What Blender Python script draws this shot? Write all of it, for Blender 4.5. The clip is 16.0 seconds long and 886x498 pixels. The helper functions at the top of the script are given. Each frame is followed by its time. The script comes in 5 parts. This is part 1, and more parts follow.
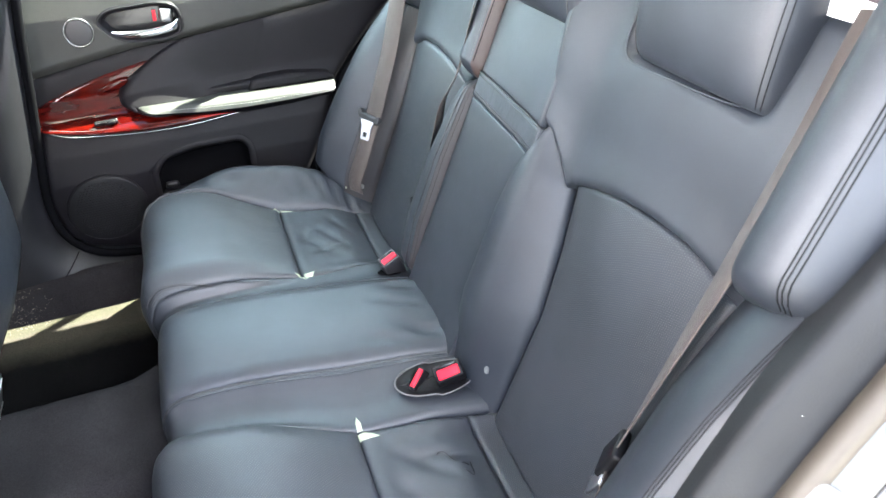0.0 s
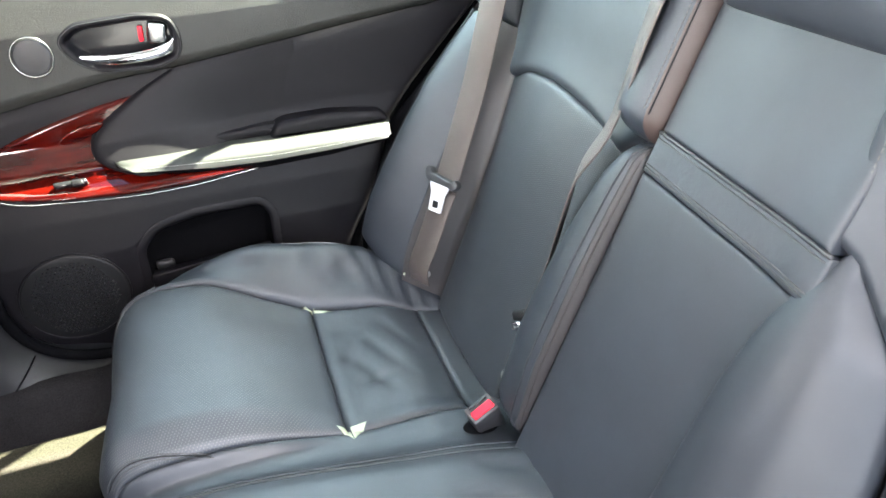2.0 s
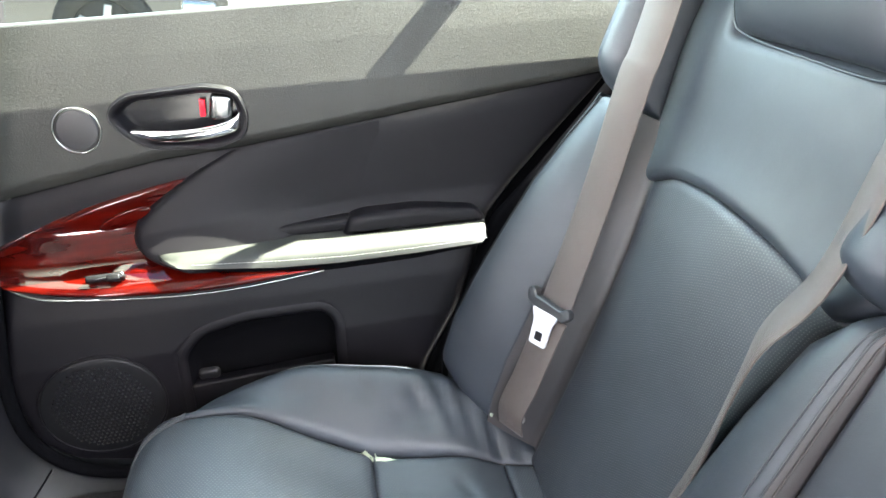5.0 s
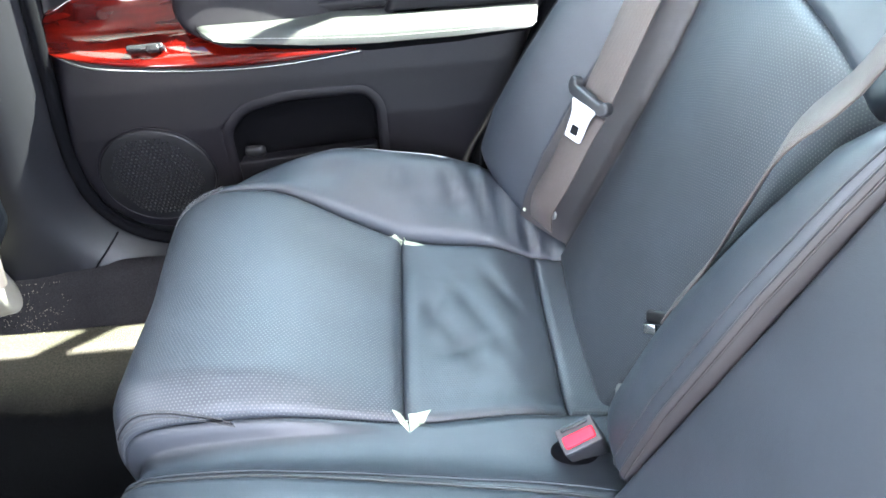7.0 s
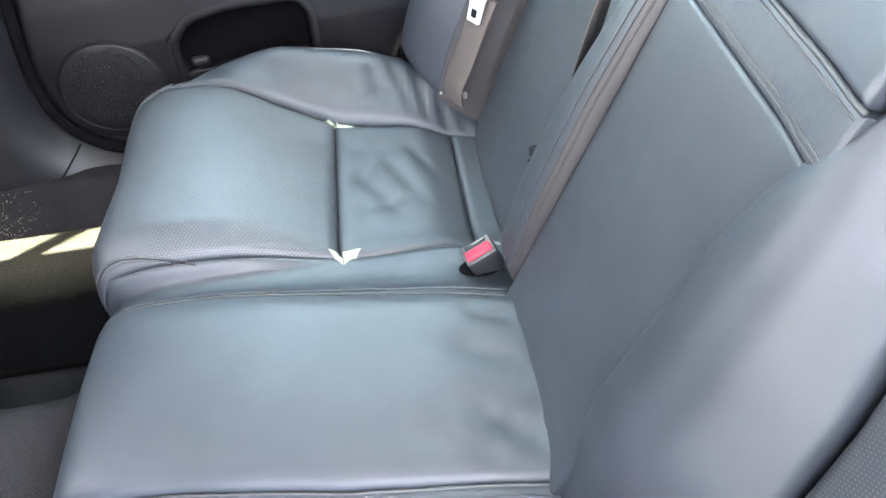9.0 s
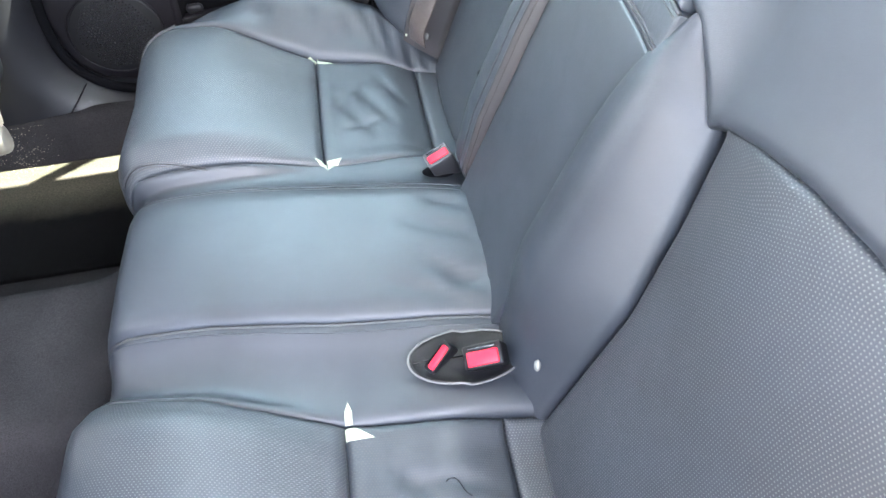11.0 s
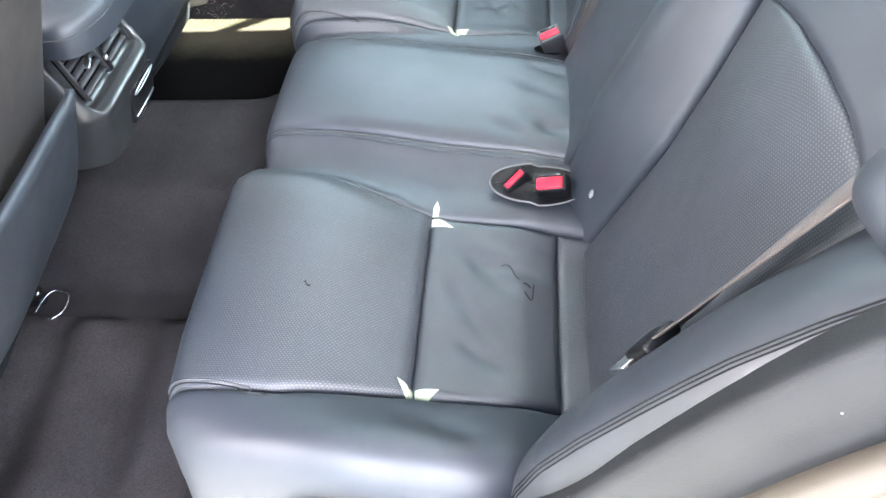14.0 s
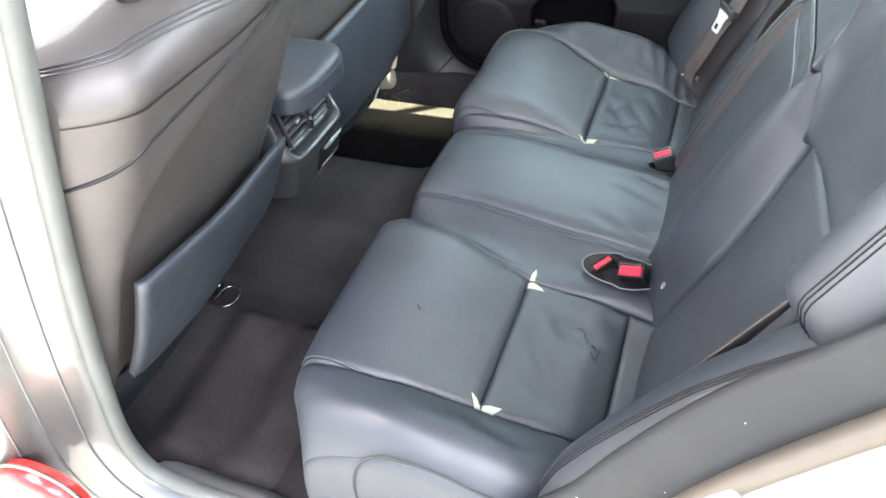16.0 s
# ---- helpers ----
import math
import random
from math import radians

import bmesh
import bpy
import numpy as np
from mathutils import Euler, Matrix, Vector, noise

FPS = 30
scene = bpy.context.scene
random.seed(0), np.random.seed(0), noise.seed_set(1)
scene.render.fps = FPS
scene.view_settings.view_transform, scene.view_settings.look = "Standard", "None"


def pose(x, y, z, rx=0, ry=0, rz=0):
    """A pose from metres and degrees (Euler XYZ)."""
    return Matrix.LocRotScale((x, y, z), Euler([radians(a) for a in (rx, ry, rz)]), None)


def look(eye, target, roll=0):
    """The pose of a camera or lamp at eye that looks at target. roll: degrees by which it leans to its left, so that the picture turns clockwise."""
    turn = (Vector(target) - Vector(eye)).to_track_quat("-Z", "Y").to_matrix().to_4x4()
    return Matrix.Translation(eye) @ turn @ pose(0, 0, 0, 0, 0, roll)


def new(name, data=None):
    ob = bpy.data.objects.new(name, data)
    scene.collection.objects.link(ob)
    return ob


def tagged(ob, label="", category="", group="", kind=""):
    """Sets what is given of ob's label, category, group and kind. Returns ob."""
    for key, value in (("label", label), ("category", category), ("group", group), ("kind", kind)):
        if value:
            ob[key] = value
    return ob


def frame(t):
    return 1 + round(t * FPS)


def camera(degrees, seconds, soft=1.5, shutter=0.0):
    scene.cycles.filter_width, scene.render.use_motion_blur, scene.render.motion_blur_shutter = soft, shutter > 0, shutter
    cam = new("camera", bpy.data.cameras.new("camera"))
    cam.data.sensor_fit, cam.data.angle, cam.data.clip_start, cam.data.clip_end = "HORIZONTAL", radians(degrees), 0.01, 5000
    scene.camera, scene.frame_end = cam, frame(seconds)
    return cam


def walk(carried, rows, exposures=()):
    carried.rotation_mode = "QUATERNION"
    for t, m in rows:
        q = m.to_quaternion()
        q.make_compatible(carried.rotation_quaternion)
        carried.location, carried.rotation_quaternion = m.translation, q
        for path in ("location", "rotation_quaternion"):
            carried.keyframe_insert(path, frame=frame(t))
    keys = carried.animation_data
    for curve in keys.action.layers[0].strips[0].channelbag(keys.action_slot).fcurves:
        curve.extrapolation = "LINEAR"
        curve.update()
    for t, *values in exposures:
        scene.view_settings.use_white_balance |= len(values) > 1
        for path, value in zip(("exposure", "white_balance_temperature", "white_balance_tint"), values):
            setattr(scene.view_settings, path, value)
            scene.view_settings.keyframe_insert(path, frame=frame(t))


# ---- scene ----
cam = camera(63.6, 16.0, shutter=0.2)
PATH = [
    (0, (-0.093, -0.961, 0.978), (0.426, 0.642, -0.1), -4.0),
    (0.5, (-0.067, -0.82, 0.96), (0.436, 0.78, -0.129), -4.1),
    (1, (-0.044, -0.665, 0.93), (0.453, 0.941, -0.152), -4.0),
    (1.5, (-0.056, -0.557, 0.892), (0.432, 1.061, -0.179), -4.1),
    (2, (-0.056, -0.453, 0.865), (0.425, 1.185, -0.176), -4.1),
    (2.5, (-0.035, -0.341, 0.84), (0.456, 1.321, -0.157), -4.0),
    (3, (-0.033, -0.301, 0.827), (0.469, 1.39, -0.115), -4.0),
    (3.5, (-0.012, -0.278, 0.844), (0.491, 1.445, -0.04), -4.0),
    (3.7, (-0.005, -0.27, 0.856), (0.492, 1.464, -0.007), -3.9),
    (5.8, (-0.017, -0.193, 0.814), (0.092, 1.58, -0.104), -4.4),
    (6, (0.006, -0.192, 0.815), (0.071, 1.54, -0.183), -4.8),
    (6.5, (0.04, -0.205, 0.798), (0.048, 1.416, -0.373), -5.1),
    (7, (0.059, -0.211, 0.796), (0.039, 1.298, -0.516), -5.7),
    (7.5, (0.066, -0.23, 0.799), (0.048, 1.225, -0.573), -5.9),
    (8, (0.083, -0.291, 0.802), (0.075, 1.143, -0.592), -6.4),
    (8.5, (0.101, -0.353, 0.798), (0.126, 1.078, -0.599), -6.6),
    (9, (0.099, -0.403, 0.8), (0.154, 1.021, -0.603), -7.1),
    (9.2, (0.105, -0.419, 0.803), (0.159, 1.001, -0.605), -7.7),
    (11.3, (0.078, -0.632, 0.877), (0.216, 0.722, -0.588), -5.0),
    (11.5, (0.086, -0.643, 0.87), (0.193, 0.718, -0.592), -5.5),
    (12, (0.125, -0.686, 0.848), (0.159, 0.657, -0.633), -5.4),
    (12.5, (0.129, -0.729, 0.866), (0.086, 0.559, -0.663), -5.6),
    (13, (0.123, -0.779, 0.889), (0.011, 0.469, -0.67), -5.9),
    (13.5, (0.108, -0.828, 0.898), (-0.052, 0.414, -0.661), -5.9),
    (14, (0.114, -0.864, 0.913), (-0.095, 0.407, -0.617), -6.4),
    (14.5, (0.121, -0.916, 0.923), (-0.135, 0.404, -0.558), -6.4),
    (15, (0.137, -0.973, 0.935), (-0.186, 0.393, -0.49), -6.0),
    (15.5, (0.169, -1.033, 0.984), (-0.254, 0.356, -0.391), -5.4),
    (16, (0.211, -1.049, 1.033), (-0.391, 0.328, -0.287), -5.3),
]
EXPOSURE = [(0, .05, 6150), (.5, .35, 6350), (1, .12, 6350), (1.5, .15, 6450), (3.5, .20, 6450), (6, .15, 6150), (6.5, .45, 6000), (7, .75, 5850), (8.5, .75, 5850), (9, .75, 6250), (12, .62, 6000), (12.5, .50, 6050), (14.5, .45, 6350), (15, .42, 6350), (16, -.05, 6450)]
walk(cam, [(t, look(eye, target, roll)) for t, eye, target, roll in PATH], [(t, 4.6 + e, k, 10) for t, e, k in EXPOSURE])

# ---- light ----
world = bpy.data.worlds.new("sky")
scene.world = world
scene.view_settings.exposure = 3.7
world.use_nodes = True
wn = world.node_tree.nodes
wl = world.node_tree.links
sky = wn.new("ShaderNodeTexSky")
sky.sky_type = "NISHITA"
sky.sun_disc = False
SUN_WAY = Vector((-0.72, -0.197, -0.85)).normalized()   # the way the sunlight travels
sky.sun_elevation = math.asin(-SUN_WAY.z)
sky.sun_rotation = math.atan2(-SUN_WAY.x, -SUN_WAY.y)
wn["Background"].inputs["Strength"].default_value = 0.06
wl.new(sky.outputs["Color"], wn["Background"].inputs["Color"])
sun = new("sun", bpy.data.lights.new("sun", "SUN"))
sun.data.energy, sun.data.angle, sun.data.color = 5.0, radians(0.55), (1.0, 0.96, 0.84)
sun.matrix_world = look((4, 1, 5), Vector((4, 1, 5)) + SUN_WAY)


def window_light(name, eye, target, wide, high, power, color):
    """An added area lamp that stands in for daylight through one opening of the car."""
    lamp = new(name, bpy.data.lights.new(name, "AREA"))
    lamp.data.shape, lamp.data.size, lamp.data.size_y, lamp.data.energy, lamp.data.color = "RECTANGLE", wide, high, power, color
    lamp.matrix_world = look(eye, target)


window_light("windshield_light", (-1.45, 0, 1.02), (0, 0, .35), 1.3, 0.5, 3.8, (0.98, 0.97, 0.97))
window_light("far_window_light", (.12, 1.0, .99), (0, .1, .25), 1.3, 0.30, 1.35, (0.66, 0.86, 1.0))
window_light("far_front_window_light", (-.92, 1.0, .98), (.35, -.1, .4), 0.7, 0.33, 1.9, (0.92, 1.0, 0.93))
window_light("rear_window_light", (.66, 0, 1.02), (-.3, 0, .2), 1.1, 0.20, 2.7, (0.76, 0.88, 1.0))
# added warm lamp that imitates sunlight on the end of the near bolster
window_light("front_window_light", (-.95, -1.0, .98), (.3, -.70, .45), 0.7, 0.35, 3.6, (1.0, 0.88, 0.82))
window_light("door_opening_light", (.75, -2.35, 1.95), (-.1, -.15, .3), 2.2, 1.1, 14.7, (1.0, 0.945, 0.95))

# ---- materials ----


def nodes_of(name):
    m = bpy.data.materials.new(name)
    m.use_nodes = True
    nt = m.node_tree
    return m, nt, nt.nodes["Principled BSDF"]


def link(nt, a, b):
    nt.links.new(a, b)


def coords(nt, kind="Object", scale=(1, 1, 1)):
    tc = nt.nodes.new("ShaderNodeTexCoord")
    mp = nt.nodes.new("ShaderNodeMapping")
    mp.inputs["Scale"].default_value = scale
    link(nt, tc.outputs[kind], mp.inputs["Vector"])
    return mp.outputs["Vector"]


def noise_tex(nt, vec, scale, detail=4.0, rough=0.55):
    n = nt.nodes.new("ShaderNodeTexNoise")
    n.inputs["Scale"].default_value = scale
    n.inputs["Detail"].default_value = detail
    n.inputs["Roughness"].default_value = rough
    link(nt, vec, n.inputs["Vector"])
    return n.outputs["Fac"]


def ramp(nt, fac, a, b, lo=0.3, hi=0.7):
    r = nt.nodes.new("ShaderNodeValToRGB")
    r.color_ramp.elements[0].position, r.color_ramp.elements[1].position = lo, hi
    r.color_ramp.elements[0].color, r.color_ramp.elements[1].color = (*a, 1), (*b, 1)
    link(nt, fac, r.inputs["Fac"])
    return r.outputs["Color"]


def math_node(nt, op, a, b=None, c=None):
    m = nt.nodes.new("ShaderNodeMath")
    m.operation = op
    for i, v in enumerate((a, b, c)):
        if v is None:
            continue
        if isinstance(v, (int, float)):
            m.inputs[i].default_value = v
        else:
            link(nt, v, m.inputs[i])
    return m.outputs[0]


def bump(nt, bsdf, height, strength=0.3, dist=0.001, before=None):
    b = nt.nodes.new("ShaderNodeBump")
    b.inputs["Strength"].default_value = strength
    b.inputs["Distance"].default_value = dist
    link(nt, height, b.inputs["Height"])
    if before is not None:
        link(nt, before, b.inputs["Normal"])
    link(nt, b.outputs["Normal"], bsdf.inputs["Normal"])
    return b.outputs["Normal"]


def leather(name, color=(0.0140, 0.0168, 0.0218), rough=0.50, perforated=False, wrinkle=0.14, wrinkle_scale=(22, 22, 22), dots=0.068):
    m, nt, p = nodes_of(name)
    vec = coords(nt)
    big = noise_tex(nt, vec, 9, 3)
    light = tuple(c * 1.35 for c in color)
    col = ramp(nt, big, color, light, 0.35, 0.7)
    rough_v = nt.nodes.new("ShaderNodeMapRange")
    rough_v.inputs["To Min"].default_value, rough_v.inputs["To Max"].default_value = rough - 0.05, rough + 0.07
    link(nt, noise_tex(nt, vec, 30, 4), rough_v.inputs["Value"])
    link(nt, rough_v.outputs["Result"], p.inputs["Roughness"])
    p.inputs["Specular IOR Level"].default_value = 0.5
    vor = nt.nodes.new("ShaderNodeTexVoronoi")
    vor.feature = "DISTANCE_TO_EDGE"
    vor.inputs["Scale"].default_value = 700
    link(nt, vec, vor.inputs["Vector"])
    grain = math_node(nt, "MINIMUM", vor.outputs["Distance"], 0.25)
    n1 = bump(nt, p, grain, 0.22, 0.0006)
    n2 = bump(nt, p, noise_tex(nt, coords(nt, "Object", wrinkle_scale), 1, 5, 0.6), wrinkle, 0.004, n1)
    if perforated:
        uv = coords(nt, "UV", (1 / 0.0030, 1 / 0.0027, 1))
        sep = nt.nodes.new("ShaderNodeSeparateXYZ")
        link(nt, uv, sep.inputs[0])
        ry = math_node(nt, "FLOOR", sep.outputs[1])
        odd = math_node(nt, "MULTIPLY", math_node(nt, "MODULO", ry, 2.0), 0.5)
        fx = math_node(nt, "SUBTRACT", math_node(nt, "FRACT", math_node(nt, "ADD", sep.outputs[0], odd)), 0.5)
        fy = math_node(nt, "SUBTRACT", math_node(nt, "FRACT", sep.outputs[1]), 0.5)
        d = math_node(nt, "SQRT", math_node(nt, "ADD", math_node(nt, "MULTIPLY", fx, fx), math_node(nt, "MULTIPLY", fy, fy)))
        hole = math_node(nt, "LESS_THAN", d, 0.20)
        mix = nt.nodes.new("ShaderNodeMixRGB")
        link(nt, hole, mix.inputs[0])
        link(nt, col, mix.inputs[1])
        mix.inputs[2].default_value = (dots * 0.96, dots, dots, 1)
        link(nt, mix.outputs[0], p.inputs["Base Color"])
        rim = nt.nodes.new("ShaderNodeMapRange")
        rim.inputs["From Min"].default_value, rim.inputs["From Max"].default_value = 0.15, 0.36
        link(nt, d, rim.inputs["Value"])
        bump(nt, p, rim.outputs["Result"], 0.2, 0.0005, n2)
    else:
        link(nt, col, p.inputs["Base Color"])
    return m


def plastic(name, color, rough=0.5, grain_scale=900, grain=0.25, spec=0.5):
    m, nt, p = nodes_of(name)
    vec = coords(nt)
    col = ramp(nt, noise_tex(nt, vec, 14, 4), tuple(c * 0.88 for c in color), tuple(min(1, c * 1.12) for c in color))
    link(nt, col, p.inputs["Base Color"])
    p.inputs["Roughness"].default_value = rough
    p.inputs["Specular IOR Level"].default_value = spec
    bump(nt, p, noise_tex(nt, vec, grain_scale, 3), grain, 0.0006)
    return m


def metal(name, color=(0.8, 0.8, 0.82), rough=0.15):
    m, nt, p = nodes_of(name)
    vec = coords(nt)
    p.inputs["Metallic"].default_value = 1
    link(nt, ramp(nt, noise_tex(nt, vec, 60, 3), tuple(c * 0.9 for c in color), color), p.inputs["Base Color"])
    p.inputs["Roughness"].default_value = rough
    return m


def webbing(name, color):
    m, nt, p = nodes_of(name)
    uv = coords(nt, "UV")
    w = nt.nodes.new("ShaderNodeTexWave")
    w.bands_direction = "DIAGONAL"
    w.inputs["Scale"].default_value = 260
    w.inputs["Distortion"].default_value = 1.0
    link(nt, uv, w.inputs["Vector"])
    col = ramp(nt, w.outputs["Fac"], tuple(c * 0.8 for c in color), tuple(c * 1.15 for c in color), 0.1, 0.9)
    link(nt, col, p.inputs["Base Color"])
    p.inputs["Roughness"].default_value = 0.55
    p.inputs["Sheen Weight"].default_value = 0.05
    bump(nt, p, w.outputs["Fac"], 0.35, 0.0006)
    return m


def carpet(name, color):
    m, nt, p = nodes_of(name)
    vec = coords(nt)
    fine = noise_tex(nt, vec, 450, 6, 0.7)
    col = ramp(nt, fine, tuple(c * 0.5 for c in color), tuple(c * 1.6 for c in color), 0.3, 0.75)
    big = ramp(nt, noise_tex(nt, vec, 7, 4), (0.72, 0.72, 0.72), (1.25, 1.25, 1.25), 0.3, 0.7)
    mix = nt.nodes.new("ShaderNodeMixRGB")
    mix.blend_type, mix.inputs[0].default_value = "MULTIPLY", 1
    link(nt, col, mix.inputs[1])
    link(nt, big, mix.inputs[2])
    link(nt, mix.outputs[0], p.inputs["Base Color"])
    p.inputs["Roughness"].default_value = 0.95
    p.inputs["Specular IOR Level"].default_value = 0.02
    bump(nt, p, fine, 0.8, 0.004)
    return m


def lacquer_wood(name):
    m, nt, p = nodes_of(name)
    vec = coords(nt, "Object", (5, 5, 40))
    fig = noise_tex(nt, vec, 2.2, 4, 0.5)
    col = ramp(nt, fig, (0.013, 0.0003, 0.0003), (0.050, 0.0022, 0.0009), 0.3, 0.75)
    link(nt, col, p.inputs["Base Color"])
    p.inputs["Roughness"].default_value = 0.25
    p.inputs["Specular IOR Level"].default_value = 0.0
    p.inputs["Coat Weight"].default_value = 0.55
    p.inputs["Coat Roughness"].default_value = 0.03
    return m


def paint(name, color, rough=0.25, metallic=0.3):
    m, nt, p = nodes_of(name)
    vec = coords(nt)
    dirt = noise_tex(nt, vec, 11, 6, 0.65)
    clean = ramp(nt, noise_tex(nt, vec, 4, 4), tuple(c * 0.85 for c in color), color, 0.3, 0.6)
    mix = nt.nodes.new("ShaderNodeMixRGB")
    link(nt, ramp(nt, dirt, (0.8, 0.8, 0.8), (0, 0, 0), 0.28, 0.42), mix.inputs[0])
    link(nt, clean, mix.inputs[1])
    mix.inputs[2].default_value = (color[0] * 0.75, color[1] * 0.68, color[2] * 0.55, 1)
    link(nt, mix.outputs[0], p.inputs["Base Color"])
    p.inputs["Metallic"].default_value = metallic
    p.inputs["Roughness"].default_value = rough
    p.inputs["Coat Weight"].default_value = 0.6
    p.inputs["Coat Roughness"].default_value = 0.08
    return m


LEATHER = leather("black_leather")
LEATHER_PERF = leather("perforated_black_leather", perforated=True)
LEATHER_CREASED = leather("creased_black_leather", perforated=True, wrinkle=0.28, dots=0.036)
LEATHER_STRIP = leather("pebbled_black_leather", wrinkle=0.7)
THREAD = plastic("dark_thread", (0.03, 0.03, 0.032), 0.7)
PALE_THREAD = plastic("grey_thread", (0.22, 0.22, 0.22), 0.7)
TAUPE_THREAD = plastic("taupe_thread", (0.075, 0.068, 0.062), 0.7)
BROWN_THREAD = plastic("brown_thread", (0.026, 0.021, 0.019), 0.7)
SEAM_DARK = plastic("dark_seam", (0.0035, 0.0036, 0.0042), 0.7, 900, 0.1, 0.2)
LEATHER_BROWN = leather("brown_black_leather", (0.0195, 0.0160, 0.0158))
LEATHER_TAN = leather("worn_brown_leather", (0.0310, 0.0195, 0.0165))
ARM_LEATHER = leather("worn_door_leather", (0.0135, 0.0150, 0.0130), 0.62)
SEAT_VINYL = leather("warm_black_seat_vinyl", (0.0285, 0.0250, 0.0235), 0.5)
PIPING = leather("seam_leather", (0.016, 0.017, 0.019), 0.5)
DOOR_VINYL = leather("charcoal_door_vinyl", (0.0175, 0.0178, 0.0163), 0.52, wrinkle=0.20, wrinkle_scale=(400, 300, 480))
DOOR_VINYL.node_tree.nodes["Principled BSDF"].inputs["Specular IOR Level"].default_value = 0.3
DOOR_SOFT = plastic("soft_charcoal_trim", (0.0034, 0.0029, 0.0042), 0.52, 700, 0.3, 0.17)
PILLAR_PLASTIC = plastic("grey_black_pillar_trim", (0.0062, 0.0062, 0.0078), 0.48, 700, 0.3, 0.3)
DARK_PLASTIC = plastic("black_plastic", (0.005, 0.005, 0.006), 0.45, 900, 0.25, 0.22)
# near black that puts shade into gaps, recesses and the armrest's underside
SHADE_BLACK = plastic("shade_black", (0.0028, 0.0028, 0.0034), 0.95, 700, 0.4, 0.02)
GLOSS_BLACK = plastic("gloss_black_plastic", (0.01, 0.01, 0.011), 0.2, 900, 0.05)
GREY_PLASTIC = plastic("grey_trim_plastic", (0.085, 0.083, 0.085), 0.5)
COVER_GREY = plastic("charcoal_plastic", (0.020, 0.020, 0.022), 0.45)
GLOSSY_GREY = plastic("satin_grey_plastic", (0.022, 0.023, 0.024), 0.30, 900, 0.08)
DUSTY = plastic("dusty_grey_trim", (0.014, 0.0147, 0.0155), 0.6, 500, 0.5, 0.2)
nt = DUSTY.node_tree
vor = nt.nodes.new("ShaderNodeTexVoronoi")
vor.inputs["Scale"].default_value = 90
link(nt, coords(nt), vor.inputs["Vector"])
rnd = nt.nodes.new("ShaderNodeSeparateColor")
link(nt, vor.outputs["Color"], rnd.inputs[0])
speck = math_node(nt, "MULTIPLY", math_node(nt, "LESS_THAN", vor.outputs["Distance"], 0.06), math_node(nt, "GREATER_THAN", rnd.outputs[0], 0.86))
mix = nt.nodes.new("ShaderNodeMixRGB")
link(nt, speck, mix.inputs[0])
link(nt, nt.nodes["Principled BSDF"].inputs["Base Color"].links[0].from_socket, mix.inputs[1])
mix.inputs[2].default_value = (0.4, 0.4, 0.38, 1)
link(nt, mix.outputs[0], nt.nodes["Principled BSDF"].inputs["Base Color"])
WOOD = lacquer_wood("red_lacquered_wood")
CHROME = metal("chrome", (0.88, 0.88, 0.9), 0.08)
DARK_CHROME = metal("dark_chrome", (0.30, 0.31, 0.31), 0.25)
ALLOY = metal("dull_alloy", (0.22, 0.21, 0.19), 0.45)
STEEL = metal("steel", (0.75, 0.75, 0.76), 0.3)
BELT = webbing("taupe_webbing", (0.048, 0.036, 0.031))
ZINC = plastic("zinc_plate", (0.45, 0.45, 0.46), 0.35, 900, 0.05)
RED = plastic("red_plastic", (0.62, 0.008, 0.025), 0.4, 900, 0.1, 0.3)
RED_LENS = plastic("red_lens", (0.45, 0.008, 0.006), 0.28, 60, 0.01)
CREAM_PLASTIC = plastic("cream_plastic", (0.16, 0.15, 0.125), 0.5)
SUN_BAND_CARPET = carpet("sandy_sun_band_carpet", (0.0030, 0.0030, 0.0032))
# sand towards the door, paled to carry the sun patch; the rest blackened as shade
nt = SUN_BAND_CARPET.node_tree
at = nt.nodes.new("ShaderNodeSeparateXYZ")
vec = coords(nt)
link(nt, vec, at.inputs[0])
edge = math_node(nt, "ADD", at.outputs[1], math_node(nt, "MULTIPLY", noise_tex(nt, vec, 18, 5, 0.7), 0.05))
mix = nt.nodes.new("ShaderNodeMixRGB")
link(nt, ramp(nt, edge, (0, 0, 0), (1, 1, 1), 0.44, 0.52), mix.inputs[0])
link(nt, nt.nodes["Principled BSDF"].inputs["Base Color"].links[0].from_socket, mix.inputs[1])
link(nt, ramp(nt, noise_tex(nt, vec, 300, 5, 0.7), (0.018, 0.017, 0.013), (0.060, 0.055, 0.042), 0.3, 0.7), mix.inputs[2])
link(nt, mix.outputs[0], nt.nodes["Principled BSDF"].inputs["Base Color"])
CARPET = carpet("black_carpet", (0.025, 0.0225, 0.0236))
CARPET_GREY = carpet("grey_carpet", (0.0180, 0.0170, 0.0182))
GREY_BOARD = carpet("grey_felt_board", (0.030, 0.034, 0.038))
SILVER = paint("silver_paint", (0.086, 0.085, 0.079), 0.36)
WARM_LIT_SEAL = plastic("warm_lit_seal", (0.050, 0.041, 0.030), 0.6)
PALE_SEAL = plastic("pale_grey_seal", (0.06, 0.063, 0.058), 0.6)
SPOT_AND_TAG_WHITE = plastic("light_spot_and_tag_white", (0.30, 0.33, 0.24), 0.8)
HEADLINER = plastic("pale_headliner", (0.74, 0.725, 0.70), 0.9)
SCUFF = plastic("dark_scuff", (0.0015, 0.0015, 0.002), 0.8, 900, 0.1, 0.05)
PALE_RUBBER = plastic("pale_rubber", (0.16, 0.16, 0.15), 0.7)
RUBBER = plastic("black_rubber", (0.005, 0.005, 0.0052), 0.8, 900, 0.25, 0.2)
